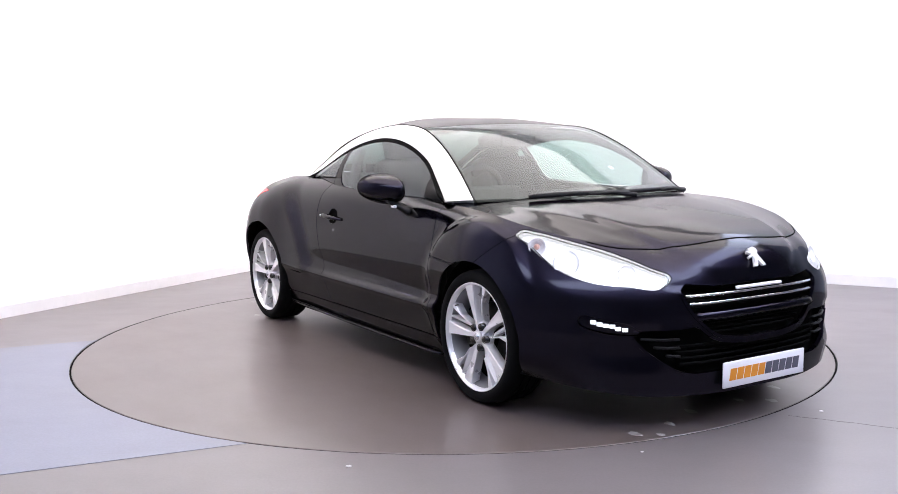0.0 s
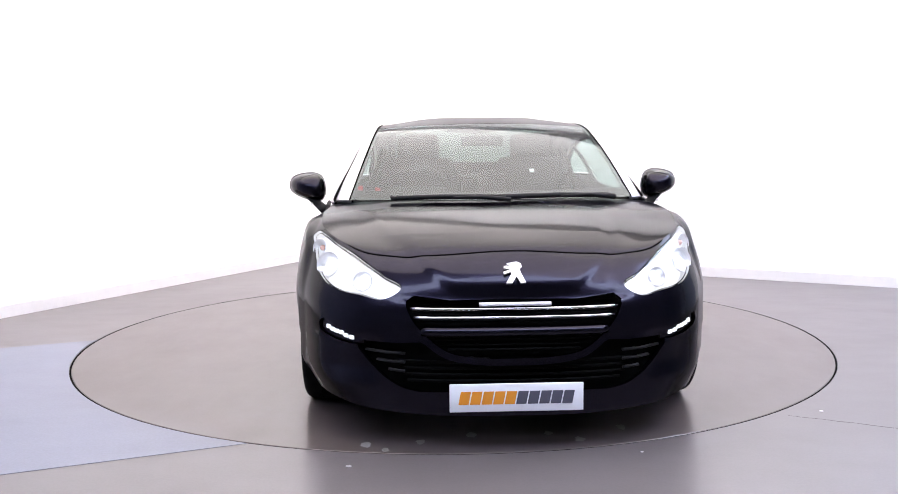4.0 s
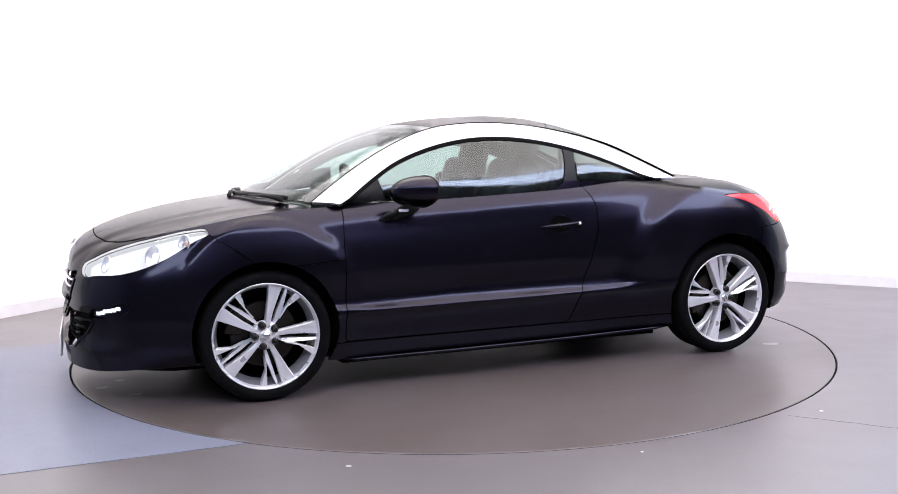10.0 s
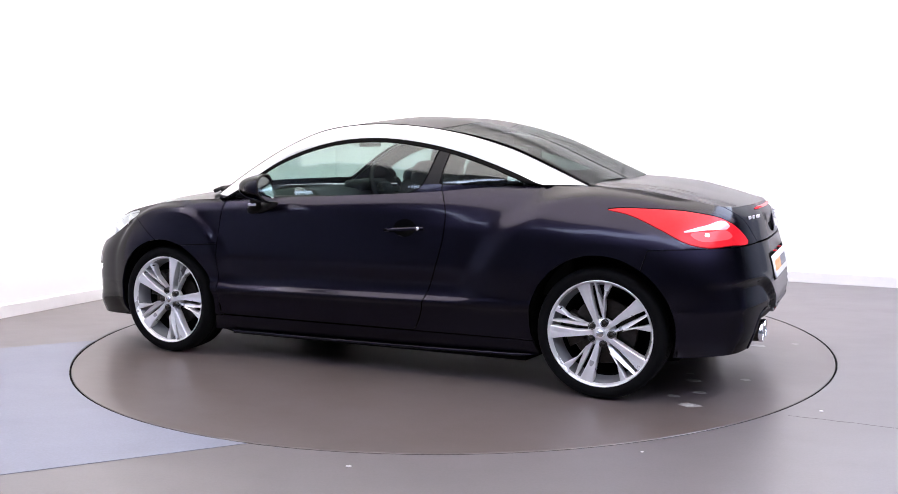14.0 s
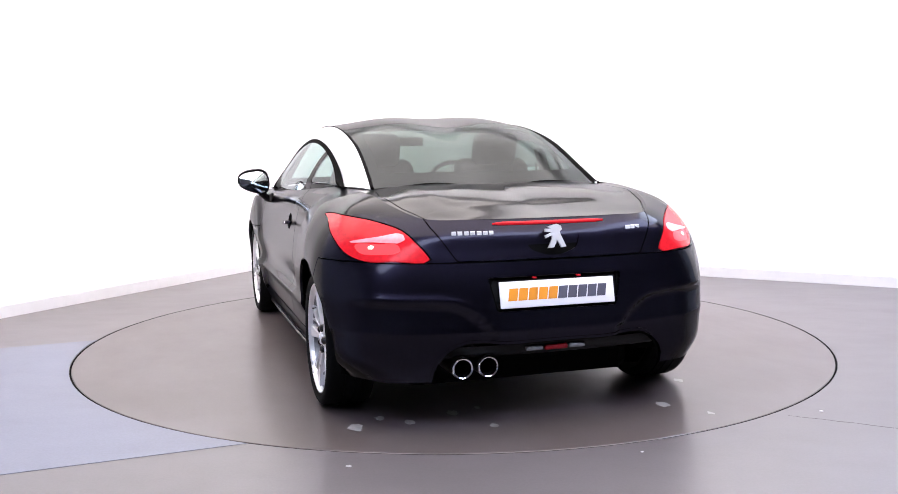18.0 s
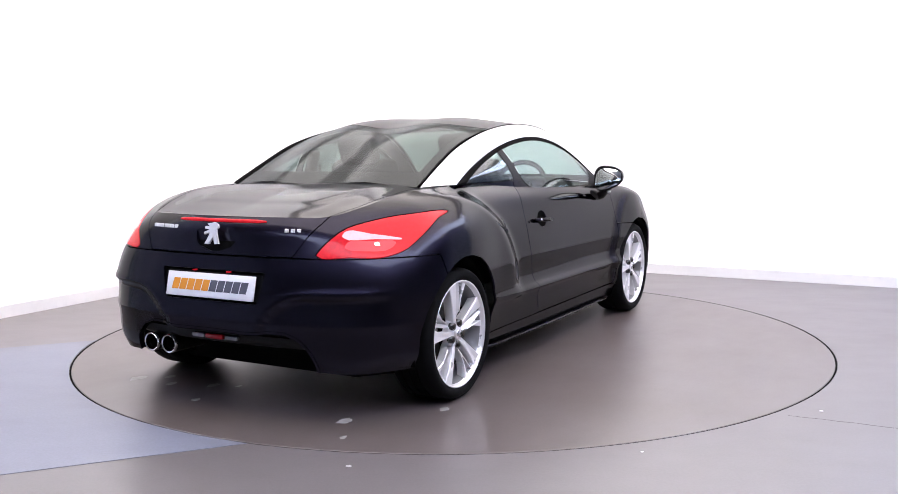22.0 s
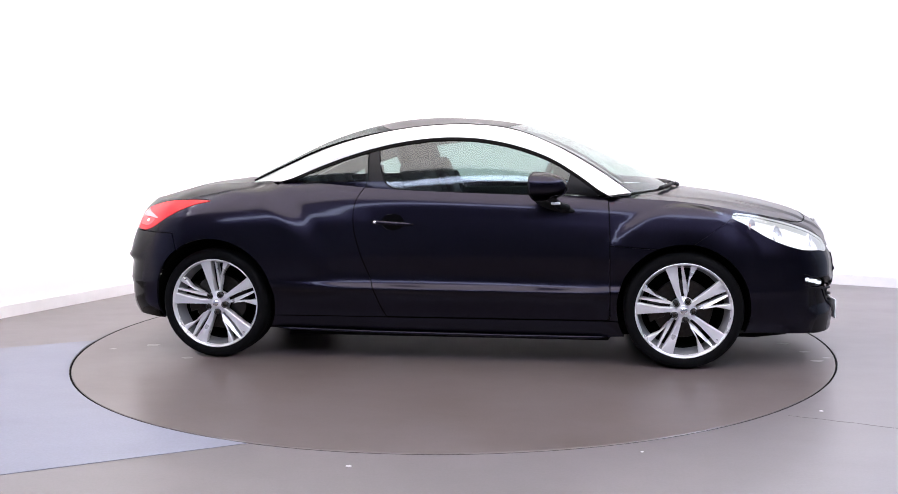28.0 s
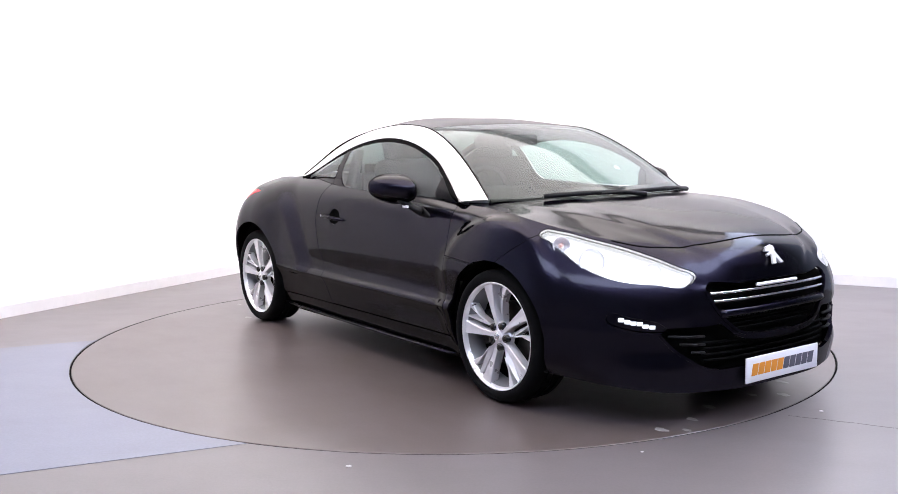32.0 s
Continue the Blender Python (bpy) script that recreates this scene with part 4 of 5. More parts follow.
# side windows
glass = sheet(side_glass(), 1)
WIN = outline([(.855, .917), (.70, .921), (.40, .925), (.10, .929), (-.15, .937), (-.27, .953), (-.325, .985), (-.352, 1.04), (-.372, 1.12), (-.385, 1.30), (0, 1.36), (.5, 1.3), (.9, 1.0)], 5)
win_zone = inside(WIN, (0, 2))
q_zone = inside([(-.425, .998), (-.98, .990), (-.98, 1.3), (-.462, 1.3)], (0, 2))
low_y = lambda P: np.interp(P[:, 0], ARCH_LOW[::-1, 0], ARCH_LOW[::-1, 2]) - P[:, 2]
pane = cut(glass, grow(win_zone, -0.004), lambda P: 0.012 - low_y(P))
qpane = cut(glass, grow(q_zone, -0.004), lambda P: 0.012 - low_y(P))
sail = lambda P: 0.665 + (P[:, 2] - 0.92) * 0.25 - P[:, 0]
pair("window_corner", cut(pane, sail), DARK, d=0.006, label="black corner panel behind the mirror")
for o in pair("side_window", cut(pane, out(sail)), GLASS_SIDE, d=0, label="green-tinted door window"):
    o.visible_shadow = False
for o in pair("quarter_window", qpane, GLASS_SIDE, d=0, label="tinted fixed quarter window"):
    o.visible_shadow = False
frame_skin = cut(glass, out(win_zone, 0.004), out(q_zone, 0.004))
belt_paint = lambda P: np.maximum(P[:, 2] - 0.996, P[:, 0] + 0.16)
pair("belt_trim", cut(frame_skin, out(belt_paint), lambda P: -0.40 - P[:, 0], lambda P: P[:, 2] - 0.965), GLOSS, d=0.01, label="black belt trim under the window")
pair("belt_corner", cut(frame_skin, belt_paint, lambda P: -0.437 - P[:, 0]), PAINT, d=0.01, label="painted door corner behind the window")
pair("quarter_belt", cut(frame_skin, belt_paint, lambda P: P[:, 0] + 0.443, lambda P: -0.93 - P[:, 0]), PAINT, d=0.01, label="painted belt under the quarter window")
pair("pillar_trim", cut(frame_skin, out(belt_paint), lambda P: P[:, 0] + 0.30, lambda P: -0.56 - P[:, 0]), DARK, d=0.01, label="black pillar trim")
top_seal = cut(glass, lambda P: low_y(P) - 0.019)
pair("window_seal", moved(top_seal, 0.003), INNER, d=0.008, label="black rubber window seal")


# ---------- wheels ----------
def wheel(name):
    w = lathe_bm([(0.2385, -0.020), (0.2455, -0.005), (0.2485, 0.003), (0.2535, 0.003), (0.2545, -0.004), (0.2545, -0.012)], 72)
    rim = part(name, w, ALLOY, CAR, "silver alloy wheel with five broad spokes")
    tyre = lathe_bm([(0.250, -0.006), (0.256, 0.004), (0.270, 0.010), (0.288, 0.011), (0.300, 0.004), (0.3075, -0.008), (0.3115, -0.022), (0.3125, -0.06), (0.3125, -0.066), (0.306, -0.067), (0.306, -0.072), (0.3130, -0.073),
                     (0.3132, -0.108), (0.306, -0.109), (0.306, -0.114), (0.3132, -0.115), (0.3125, -0.150), (0.306, -0.151), (0.306, -0.156), (0.3122, -0.157), (0.311, -0.185), (0.300, -0.205), (0.27, -0.214), (0.246, -0.20), (0.24, -0.18)], 72)
    part("tyre", tyre, RUBBER, rim, "black low-profile tyre", angle=35)
    to = lambda a, b, h: (a, h, b)
    face = lambda p: -0.010 - 0.012 * (1 - ((math.hypot(*p) - 0.05) / 0.2)) ** 2 if math.hypot(*p) > 0.05 else -0.022

    def polar(r, deg):
        return (r * math.cos(radians(deg)), r * math.sin(radians(deg)))

    for k in range(5):
        a = 72 * k + 71
        c, s = math.cos(radians(a)), math.sin(radians(a))

        def loc(r, off):
            # off: sideways, clockwise as seen from outside
            return (r * c - off * s, r * s + off * c)
        broad = [loc(0.030, -0.014), loc(0.07, -0.015), loc(0.12, -0.021), loc(0.19, -0.029), loc(0.2445, -0.038), loc(0.248, 0.0), loc(0.2455, 0.029), loc(0.19, 0.019), loc(0.12, 0.010), loc(0.07, 0.009), loc(0.030, 0.012)]
        part("spoke", prism_bm(broad, face, lambda p: face(p) - 0.045, 0.003, to=to), ALLOY, rim, smooth=False)
        thin = [loc(0.055, 0.023), loc(0.12, 0.030), loc(0.241, 0.047), loc(0.240, 0.056), loc(0.17, 0.0535), loc(0.12, 0.050), loc(0.085, 0.044), loc(0.055, 0.032)]
        # its face leans towards the broad spoke
        lean = lambda p, c=c, s=s: face(p) - 0.028 + 0.75 * (p[1] * c - p[0] * s - 0.022)
        part("slot_spoke", prism_bm(thin, lean, lambda p: face(p) - 0.05, to=to), ALLOY, rim, "leaning inner spoke", smooth=False)
        leg = [loc(0.105, 0.047), polar(0.247, a + 23.5), polar(0.248, a + 27.5), polar(0.247, a + 31.5), loc(0.150, 0.072), loc(0.088, 0.050)]
        part("branch_spoke", prism_bm(leg, lambda p: face(p) - 0.004, lambda p: face(p) - 0.045, 0.003, to=to), ALLOY, rim, smooth=False)
        b = polar(0.052, a + 40)
        part("wheel_bolt", lathe_bm([(0.0001, 0.014), (0.008, 0.014), (0.0115, 0.010), (0.012, -0.006)], 12, at=(b[0], -0.022, b[1])), STEEL, rim, "dark wheel bolt")
        # black ring in place of the shade in the bolt's well
        part("bolt_well_shade", lathe_bm([(0.0135, 0.002), (0.0175, 0.003), (0.0180, -0.02)], 14, at=(b[0], -0.016, b[1])), GLOSS, rim)
    hub = lathe_bm([(0.0001, -0.008), (0.022, -0.009), (0.028, -0.012), (0.030, -0.020), (0.046, -0.024), (0.066, -0.034), (0.07, -0.06)], 40)
    part("hub", hub, ALLOY, rim, angle=40)
    part("hub_badge", lathe_bm([(0.0001, -0.006), (0.017, -0.007), (0.018, -0.010)], 24), CHROME, rim)
    part("brake_disc", lathe_bm([(0.07, -0.085), (0.155, -0.085), (0.157, -0.088), (0.157, -0.112), (0.07, -0.112)], 48), STEEL, rim, "worn steel brake disc", angle=40)
    cal = bmesh.new()
    prism_bm([polar(0.10, q) for q in range(-28, 29, 8)] + [polar(0.185, q) for q in range(28, -29, -8)], -0.066, -0.135, 0.006, bm=cal, to=to)
    part("brake_caliper", cal, STEEL, rim)
    part("valve", lathe_bm([(0.0001, 0.020), (0.003, 0.020), (0.004, 0.0)], 8, at=(0.222 * math.cos(0.5), -0.03, 0.222 * math.sin(0.5))), DARK, rim)
    # inner barrel and its back plate: shade put into their grey and black
    part("barrel", lathe_bm([(0.2385, -0.020), (0.230, -0.045), (0.222, -0.075), (0.219, -0.10)], 56), SHADED_ALLOY, rim, "wheel barrel, grey put in for shade")
    part("barrel_back", lathe_bm([(0.219, -0.10), (0.215, -0.18), (0.06, -0.185), (0.0001, -0.18)], 56), INNER, rim, "inside of the wheel, blackened for shade")
    return rim


WHEELS = [wheel("wheel")]
WHEELS[0].matrix_basis = pose(FWX, 0.893, WZ, 0, -32, 0)
for x, y, rz, spin in ((FWX, -0.893, 180, -4), (RWX, 0.898, 0, 0), (RWX, -0.898, 180, -8)):
    copy_thing(WHEELS[0], pose(x, y, WZ, 0, spin, rz))
# wheel wells
for x, r in ((FWX, ARCH_F), (RWX, ARCH_R)):
    for sg in (1, -1):
        bm = bmesh.new()
        n = 28
        rows = []
        for k in range(n + 1):
            a = -0.30 + (math.pi + 0.60) * k / n
            px, pz = x + (r + 0.012) * math.cos(a), WZ + 0.017 + (r + 0.012) * math.sin(a)
            rows.append((bm.verts.new((px, sg * 0.86, pz)), bm.verts.new((px, sg * 0.55, pz))))
        for a, b in zip(rows, rows[1:]):
            bm.faces.new((a[0], b[0], b[1], a[1]))
        bm.faces.new([q[1] for q in rows])
        w = part("wheel_well", bm, INNER, CAR, smooth=False)
        w.data.shade_smooth()


# ---------- lamps ----------
lens = cut(flank_cut, grow(headlight, 0.0))
pair("headlight_cover", cut(lens, lambda P: P[:, 0] - 5), COVER, d=0, label="clear lit headlamp cover")
for sg in (1, -1):
    S = moved(lens, -0.045)
    S = S if sg == 1 else mirrored(S)
    panel("headlight_housing", S, HOUSING, CAR, -0.043, "bright lamp housing with a glow of its own")


def on_flank(a, z, ax, depth):
    """The place on the body skin at coordinate a along an axis and height z, set back by depth."""
    V = flank[0]
    q = V[:, 0] * ax[0][0] + V[:, 1] * ax[0][1]
    ok = V[:, 0] > 1.2 if ax[0][1] > 0 and ax is not TAIL_AX else V[:, 0] < -1.1
    d = np.where(ok, np.hypot(q - a, V[:, 2] - z), 9)
    i = np.argsort(d)[:4]
    wgt = 1 / (d[i] + 1e-4)
    p = (V[i] * wgt[:, None]).sum(0) / wgt.sum()
    n = p[3:] / np.linalg.norm(p[3:])
    return Vector(p[:3] - n * depth), Vector(n)


def lamp_bowl(a, z, r, mat, name, label="", depth=0.018, ax=HEAD_AX, lens_mat=None):
    p, n = on_flank(a, z, ax, depth)
    n = (n + Vector((0.9, 0.1, 0))).normalized()
    for sg in (1, -1):
        bm = lathe_bm([(r, 0.004), (r * 0.96, 0.008), (r * 0.90, 0.004), (r * 0.72, -0.012), (r * 0.40, -0.026), (0.0001, -0.032)], 28, "Z")
        q = Vector((p.x, p.y * sg, p.z))
        m = Vector((n.x, n.y * sg, n.z))
        rot = m.to_track_quat("Z", "Y").to_matrix().to_4x4()
        bmesh.ops.transform(bm, matrix=Matrix.Translation(q) @ rot, verts=bm.verts)
        o = part(name, bm, REFLECTOR, CAR, label)
        bm = bmesh.new()
        tube_bm([(r * 1.02 * math.cos(2 * math.pi * k / 28), r * 1.02 * math.sin(2 * math.pi * k / 28), 0.006) for k in range(28)], 0.0022, 6, closed=True, bm=bm)
        bmesh.ops.transform(bm, matrix=Matrix.Translation(q) @ rot, verts=bm.verts)
        part("lamp_bezel", bm, REFLECTOR, o, "bright lamp bezel")
        for k in (0.86, 0.66, 0.5):
            bm = tube_bm([(r * k * math.cos(2 * math.pi * j / 28), r * k * math.sin(2 * math.pi * j / 28), 0.004 - 0.03 * (1 - k)) for j in range(28)], 0.0016, 6, closed=True)
            bmesh.ops.transform(bm, matrix=Matrix.Translation(q) @ rot, verts=bm.verts)
            part("lamp_ring", bm, REFLECTOR, o)
        bm = lathe_bm([(r * 0.36, -0.022), (r * 0.34, -0.010), (r * 0.22, -0.003), (0.0001, 0.0)], 20, "Z")
        bmesh.ops.transform(bm, matrix=Matrix.Translation(q) @ rot, verts=bm.verts)
        part(name + "_lens", bm, mat, o)


lamp_bowl(-0.985, .705, .054, LAMP, "main_lamp", "round chrome main lamp, lit")
lamp_bowl(-1.245, .662, .040, LAMP, "inner_lamp", "round chrome side lamp, lit")
lamp_bowl(-0.845, .765, .036, AMBER, "indicator", "amber indicator bulb")

# daytime running lights: a dark pocket with a row of bright cells
pocket = cut(flank_cut, grow(drl_zone, 0.002))
pair("running_light_pocket", moved(pocket, -0.010), PAINT, d=-0.009, label="shallow running light pocket")
for sg in (1, -1):
    for k in range(6):
        a = -0.747 + 0.026 * k
        p, n = on_flank(a, .437 + 0.0055 * k, DRL_AX, 0.008)
        q, m = Vector((p.x, p.y * sg, p.z)), Vector((n.x, n.y * sg, n.z))
        bm = box_bm((0.0245, 0.017, 0.008), (0, 0, 0), 0.003, 2)
        bmesh.ops.transform(bm, matrix=Matrix.Translation(q) @ m.to_track_quat("Z", "Y").to_matrix().to_4x4(), verts=bm.verts)
        part("running_light_cell", bm, LED, CAR, "bright white light cell")

# tail lamps: a red lens with a pale reflector streak and a hot bulb under it
tail_skin = cut(flank_cut, grow(taillight, -0.001))
streak_zone = inside(outline([(1.275, .793), (1.39, .797), (1.512, .809), (1.492, .829), (1.40, .817), (1.32, .803)], 3), TAIL_AX, lambda P: np.maximum(P[:, 0] + 1.1, 0.2 - P[:, 1]))
hot_zone = inside(outline([(1.31, .780), (1.42, .790), (1.50, .788), (1.52, .765), (1.44, .748), (1.34, .757)], 4), TAIL_AX, lambda P: np.maximum(P[:, 0] + 1.1, 0.2 - P[:, 1]))
spark_zone = inside(outline([(1.382, .780), (1.402, .782), (1.406, .772), (1.392, .767), (1.380, .772)], 3), TAIL_AX, lambda P: np.maximum(P[:, 0] + 1.1, 0.2 - P[:, 1]))
for sg in (1, -1):
    side_of = (lambda S: S) if sg == 1 else mirrored
    lamp = panel("tail_lamp", side_of(cut(tail_skin, out(streak_zone), out(hot_zone))), RED, CAR, 0.015, "red tail lamp lens")
    panel("lamp_streak", side_of(moved(cut(tail_skin, grow(streak_zone, 0.001)), 0.0012)), CLEAR_RED, lamp, 0.012, "pale pink reflector streak")
    panel("lit_bulb_field", side_of(moved(cut(tail_skin, grow(hot_zone, 0.001)), -0.001)), RED_HOT, lamp, 0.012, "lit red bulb field")
    panel("bulb_glint", side_of(moved(cut(tail_skin, spark_zone), 0.002)), BULB, lamp, 0.003, "bright bulb")
# high brake light under the boot edge
bm = bmesh.new()
pts = []
for k in range(25):
    y = -0.255 + 0.51 * k / 24
    i = np.argmin(np.hypot(flank[0][:, 1] - abs(y), flank[0][:, 2] - 0.872) + (flank[0][:, 0] > -1.5) * 9)
    pts.append((flank[0][i, 0] - 0.002, y, 0.868))
xs = np.polyfit([p[1] for p in pts], [p[0] for p in pts], 2)
pts = [(np.polyval(xs, p[1]) - 0.004, p[1], p[2]) for p in pts]
part("brake_light", tube_bm(pts, [0.004, 0.006] + [0.0085] * 21 + [0.006, 0.004], 8), RED, CAR, "slim red high brake light")

# ---------- grille and intakes ----------
back_wall = cut(flank, inside([(-.68, .66), (.68, .66), (.68, .20), (-.68, .20)], (1, 2), lambda P: 1.5 - P[:, 0]))
panel("intake_backing", both(moved(back_wall, -0.055)), INNER, CAR, 0)


def nose_x(y, z):
    """How far the nose reaches forward at this width and height."""
    V = flank[0]
    d = np.hypot(V[:, 1] - abs(y), V[:, 2] - z) + (V[:, 0] < 1.5) * 9
    i = np.argsort(d)[:6]
    w = 1 / (d[i] + 0.004)
    return float((V[i, 0] * w).sum() / w.sum())


def nose_bar(name, z, half, r, mat, back=0.0, label="", flat=1.0, dz=0.0):
    ys = np.linspace(-half, half, 31)
    xs = np.array([nose_x(y, z) for y in ys])
    c = np.polyfit(ys, xs, 4)
    path = [(float(np.polyval(c, y)) - back, float(y), z + dz * (y / half) ** 2) for y in ys]
    return part(name, tube_bm(path, r, 8, flat=flat), mat, CAR, label)


nose_bar("grille_bar", .566, .405, .0065, CHROME, 0.006, "slim chrome grille bar", 0.9)
nose_bar("grille_bar", .533, .392, .0065, CHROME, 0.006, "slim chrome grille bar", 0.9)
for z, hw in ((.552, .40), (.518, .385), (.425, .29), (.405, .26), (.445, .31)):
    nose_bar("grille_slat", z, hw, .005, INNER, 0.03)
nose_bar("grille_beam", .478, .36, .026, PAINT, 0.012, "body-coloured beam across the grille", 0.8)
nose_bar("grille_strip", .584, .14, .009, PLATE, -0.002, "small chrome strip above the grille", 0.9)
for z, hw in ((.355, .47), (.33, .45), (.305, .44), (.28, .42)):
    nose_bar("intake_slat", z, hw, .006, INNER, 0.035)
for sg in (1, -1):
    for k in range(3):
        z = .395 - 0.035 * k
        y0, y1 = sg * (.585 - 0.045 * k), sg * 0.43
        part("intake_fin", tube_bm([(nose_x(y0, z) - 0.012, y0, z), (nose_x((y0 + y1) / 2, z) - 0.012, (y0 + y1) / 2, z - 0.004), (nose_x(y1, z) - 0.022, y1, z - 0.008)], 0.010, 8, flat=0.6), DARK, CAR, "black intake fin")
# front splitter lip
lip = spline(LIP, NU, KU, mirror=True)[:at_station(4.3)]
full = np.concatenate([(lip * [1, -1, 1])[::-1], lip[1:]])
part("front_lip", tube_bm([(p[0] - 0.014, p[1] * 0.992, p[2] + 0.002) for p in full[::2]], 0.009, 8, flat=0.8), DARK, CAR, "black front lip")
# underbody
bm = bmesh.new()
prism_bm([(1.88, -.52), (1.88, .52), (1.70, .62), (.93, .62), (.90, .79), (-.90, .79), (-.93, .62), (-1.45, .62), (-1.60, .50), (-1.60, -.50), (-1.45, -.62), (-.93, -.62), (-.90, -.79), (.90, -.79), (.93, -.62), (1.70, -.62)], 0.24, 0.125, bm=bm)
part("underbody", bm, INNER, CAR, smooth=False)

# ---------- plates and badges ----------
def plate(name, x, z, tilt, facing, w=0.52, h=0.111):
    p = part(name, box_bm((0.008, w, h), (0, 0, 0), 0.003, 2), PLATE, CAR, "white plate with orange and grey print")
    p.matrix_basis = pose(x, 0, z, 0, tilt, 0)
    # print: slanted plain blocks, five orange and five grey
    span = w * 0.86
    for k in range(10):
        y = -span / 2 + span * (k + 0.5) / 10
        yy = y * (1 if facing > 0 else -1)
        bw, bh = span / 10 * 0.88, h * 0.46
        sl = 0.010 * facing
        poly = [(yy - bw / 2 - sl / 2, -bh / 2), (yy + bw / 2 - sl / 2, -bh / 2), (yy + bw / 2 + sl / 2, bh / 2), (yy - bw / 2 + sl / 2, bh / 2)]
        bm = prism_bm(poly, 0.0052, 0.0038, to=lambda a, b, q: (facing * q, a, b))
        part("print_block", bm, ORANGE if k < 5 else GREY_PRINT, p, "", smooth=False)
    return p


plate("front_plate", 2.202, .226, 0, 1)
plate("rear_plate", -2.006, .580, 13, -1)
for y in (-.10, .10):
    part("plate_lamp", box_bm((0.02, 0.016, 0.006), (-1.992, y, .646), 0.002), RED, CAR, "tiny reddish plate lamp")
nook = cut(flank, inside([(-.32, .66), (.32, .66), (.29, .50), (-.29, .50)], (1, 2), lambda P: P[:, 0] + 1.5))
panel("plate_nook", both(moved(nook, -0.03)), DARK, CAR, -0.03)


def emblem(x, z, facing, size, tilt):
    """A plain raised chrome emblem of one upright shape."""
    shape = [(-.12, .44), (.10, .49), (.27, .40), (.30, .26), (.20, .18), (.24, .02), (.42, -.42), (.22, -.44), (.07, -.14), (-.10, -.44), (-.34, -.44), (-.14, -.08),
             (-.13, .04), (-.40, -.06), (-.43, .05), (-.15, .16), (-.41, .20), (-.40, .31), (-.15, .30), (-.30, .40)]
    bm = prism_bm([(a * size, b * size) for a, b in shape], 0.006, -0.004, to=lambda y, h, k: (facing * k, facing * y, h))
    o = part("emblem", bm, BRIGHT, CAR, "plain chrome emblem", smooth=False)
    o.matrix_basis = pose(x, 0, z, 0, tilt, 0)


emblem(2.134, .700, 1, 0.10, -35)
emblem(-1.976, .812, -1, 0.108, 14)
# small chrome lettering drawn as plain bars on the boot
for y0, n, wd in ((0.345, 7, 0.021), (-0.40, 3, 0.022)):
    for k in range(n):
        y = y0 + (n / 2 - k - 0.5) * (wd + 0.005) * 1.0
        i = np.argmin(np.hypot(flank[0][:, 1] - abs(y), flank[0][:, 2] - 0.833) + (flank[0][:, 0] > -1.5) * 9)
        bm = box_bm((0.006, wd, 0.017), (0, 0, 0), 0.002, 1)
        o = part("badge_bar", bm, BRIGHT, CAR, "small plain chrome bar", smooth=False)
        o.matrix_basis = pose(float(flank[0][i, 0]) - 0.002, y, 0.833, 0, 14, 0)

# ---------- rear details ----------
for y in (0.413, 0.301):
    part("exhaust_tip", lathe_bm([(0.046, 0.0), (0.046, -0.012), (0.0425, -0.017), (0.0375, -0.014), (0.036, -0.004), (0.0385, 0.010)], 32, "X", at=(-1.965, y, .280)), CHROME, CAR, "round chrome exhaust tip", angle=40)
    part("exhaust_pipe", lathe_bm([(0.0388, -0.012), (0.0388, 0.12), (0.0001, 0.12)], 24, "X", at=(-1.95, y, .280)), INNER, CAR)
# recessed diffuser: a short upright face that sweeps forward under the car
bm = bmesh.new()
prof = [(-1.985, .366), (-1.975, .330), (-1.945, .312), (-1.86, .300), (-1.72, .275), (-1.58, .24)]
rows = [[bm.verts.new((x + 0.22 * abs(y) ** 2.2, float(y), z - 0.02 * abs(y) ** 3)) for x, z in prof] for y in np.linspace(-.53, .53, 25)]
for p, q in zip(rows, rows[1:]):
    for k in range(len(prof) - 1):
        bm.faces.new((p[k], p[k + 1], q[k + 1], q[k]))
part("diffuser", bm, DARK, CAR, "black recessed diffuser under the bumper")
rim_back = lambda P: np.maximum(np.maximum(diff(P) - 0.012, 0.20 - P[:, 2]), P[:, 0] + 1.6)
panel("diffuser_edge", both(moved(cut(rear_bumper, rim_back), 0.004)), PAINT, CAR, 0.03, "painted bumper edge over the diffuser")
for y in (0.413, 0.301):
    part("exhaust_sleeve", lathe_bm([(0.0455, 0.0), (0.0455, 0.20), (0.03, 0.24)], 24, "X", at=(-1.962, y, .280)), STEEL, CAR, "steel exhaust sleeve")
part("rear_fog_lamp", box_bm((0.03, 0.105, 0.022), (-1.983, 0, .345), 0.006, 2), DULL_RED, CAR, "small red fog lamp")
for sg in (1, -1):
    part("reverse_lamp", box_bm((0.03, 0.075, 0.020), (-1.980, sg * 0.098, .345), 0.006, 2), SMOKED, CAR, "small clear reversing lamp")

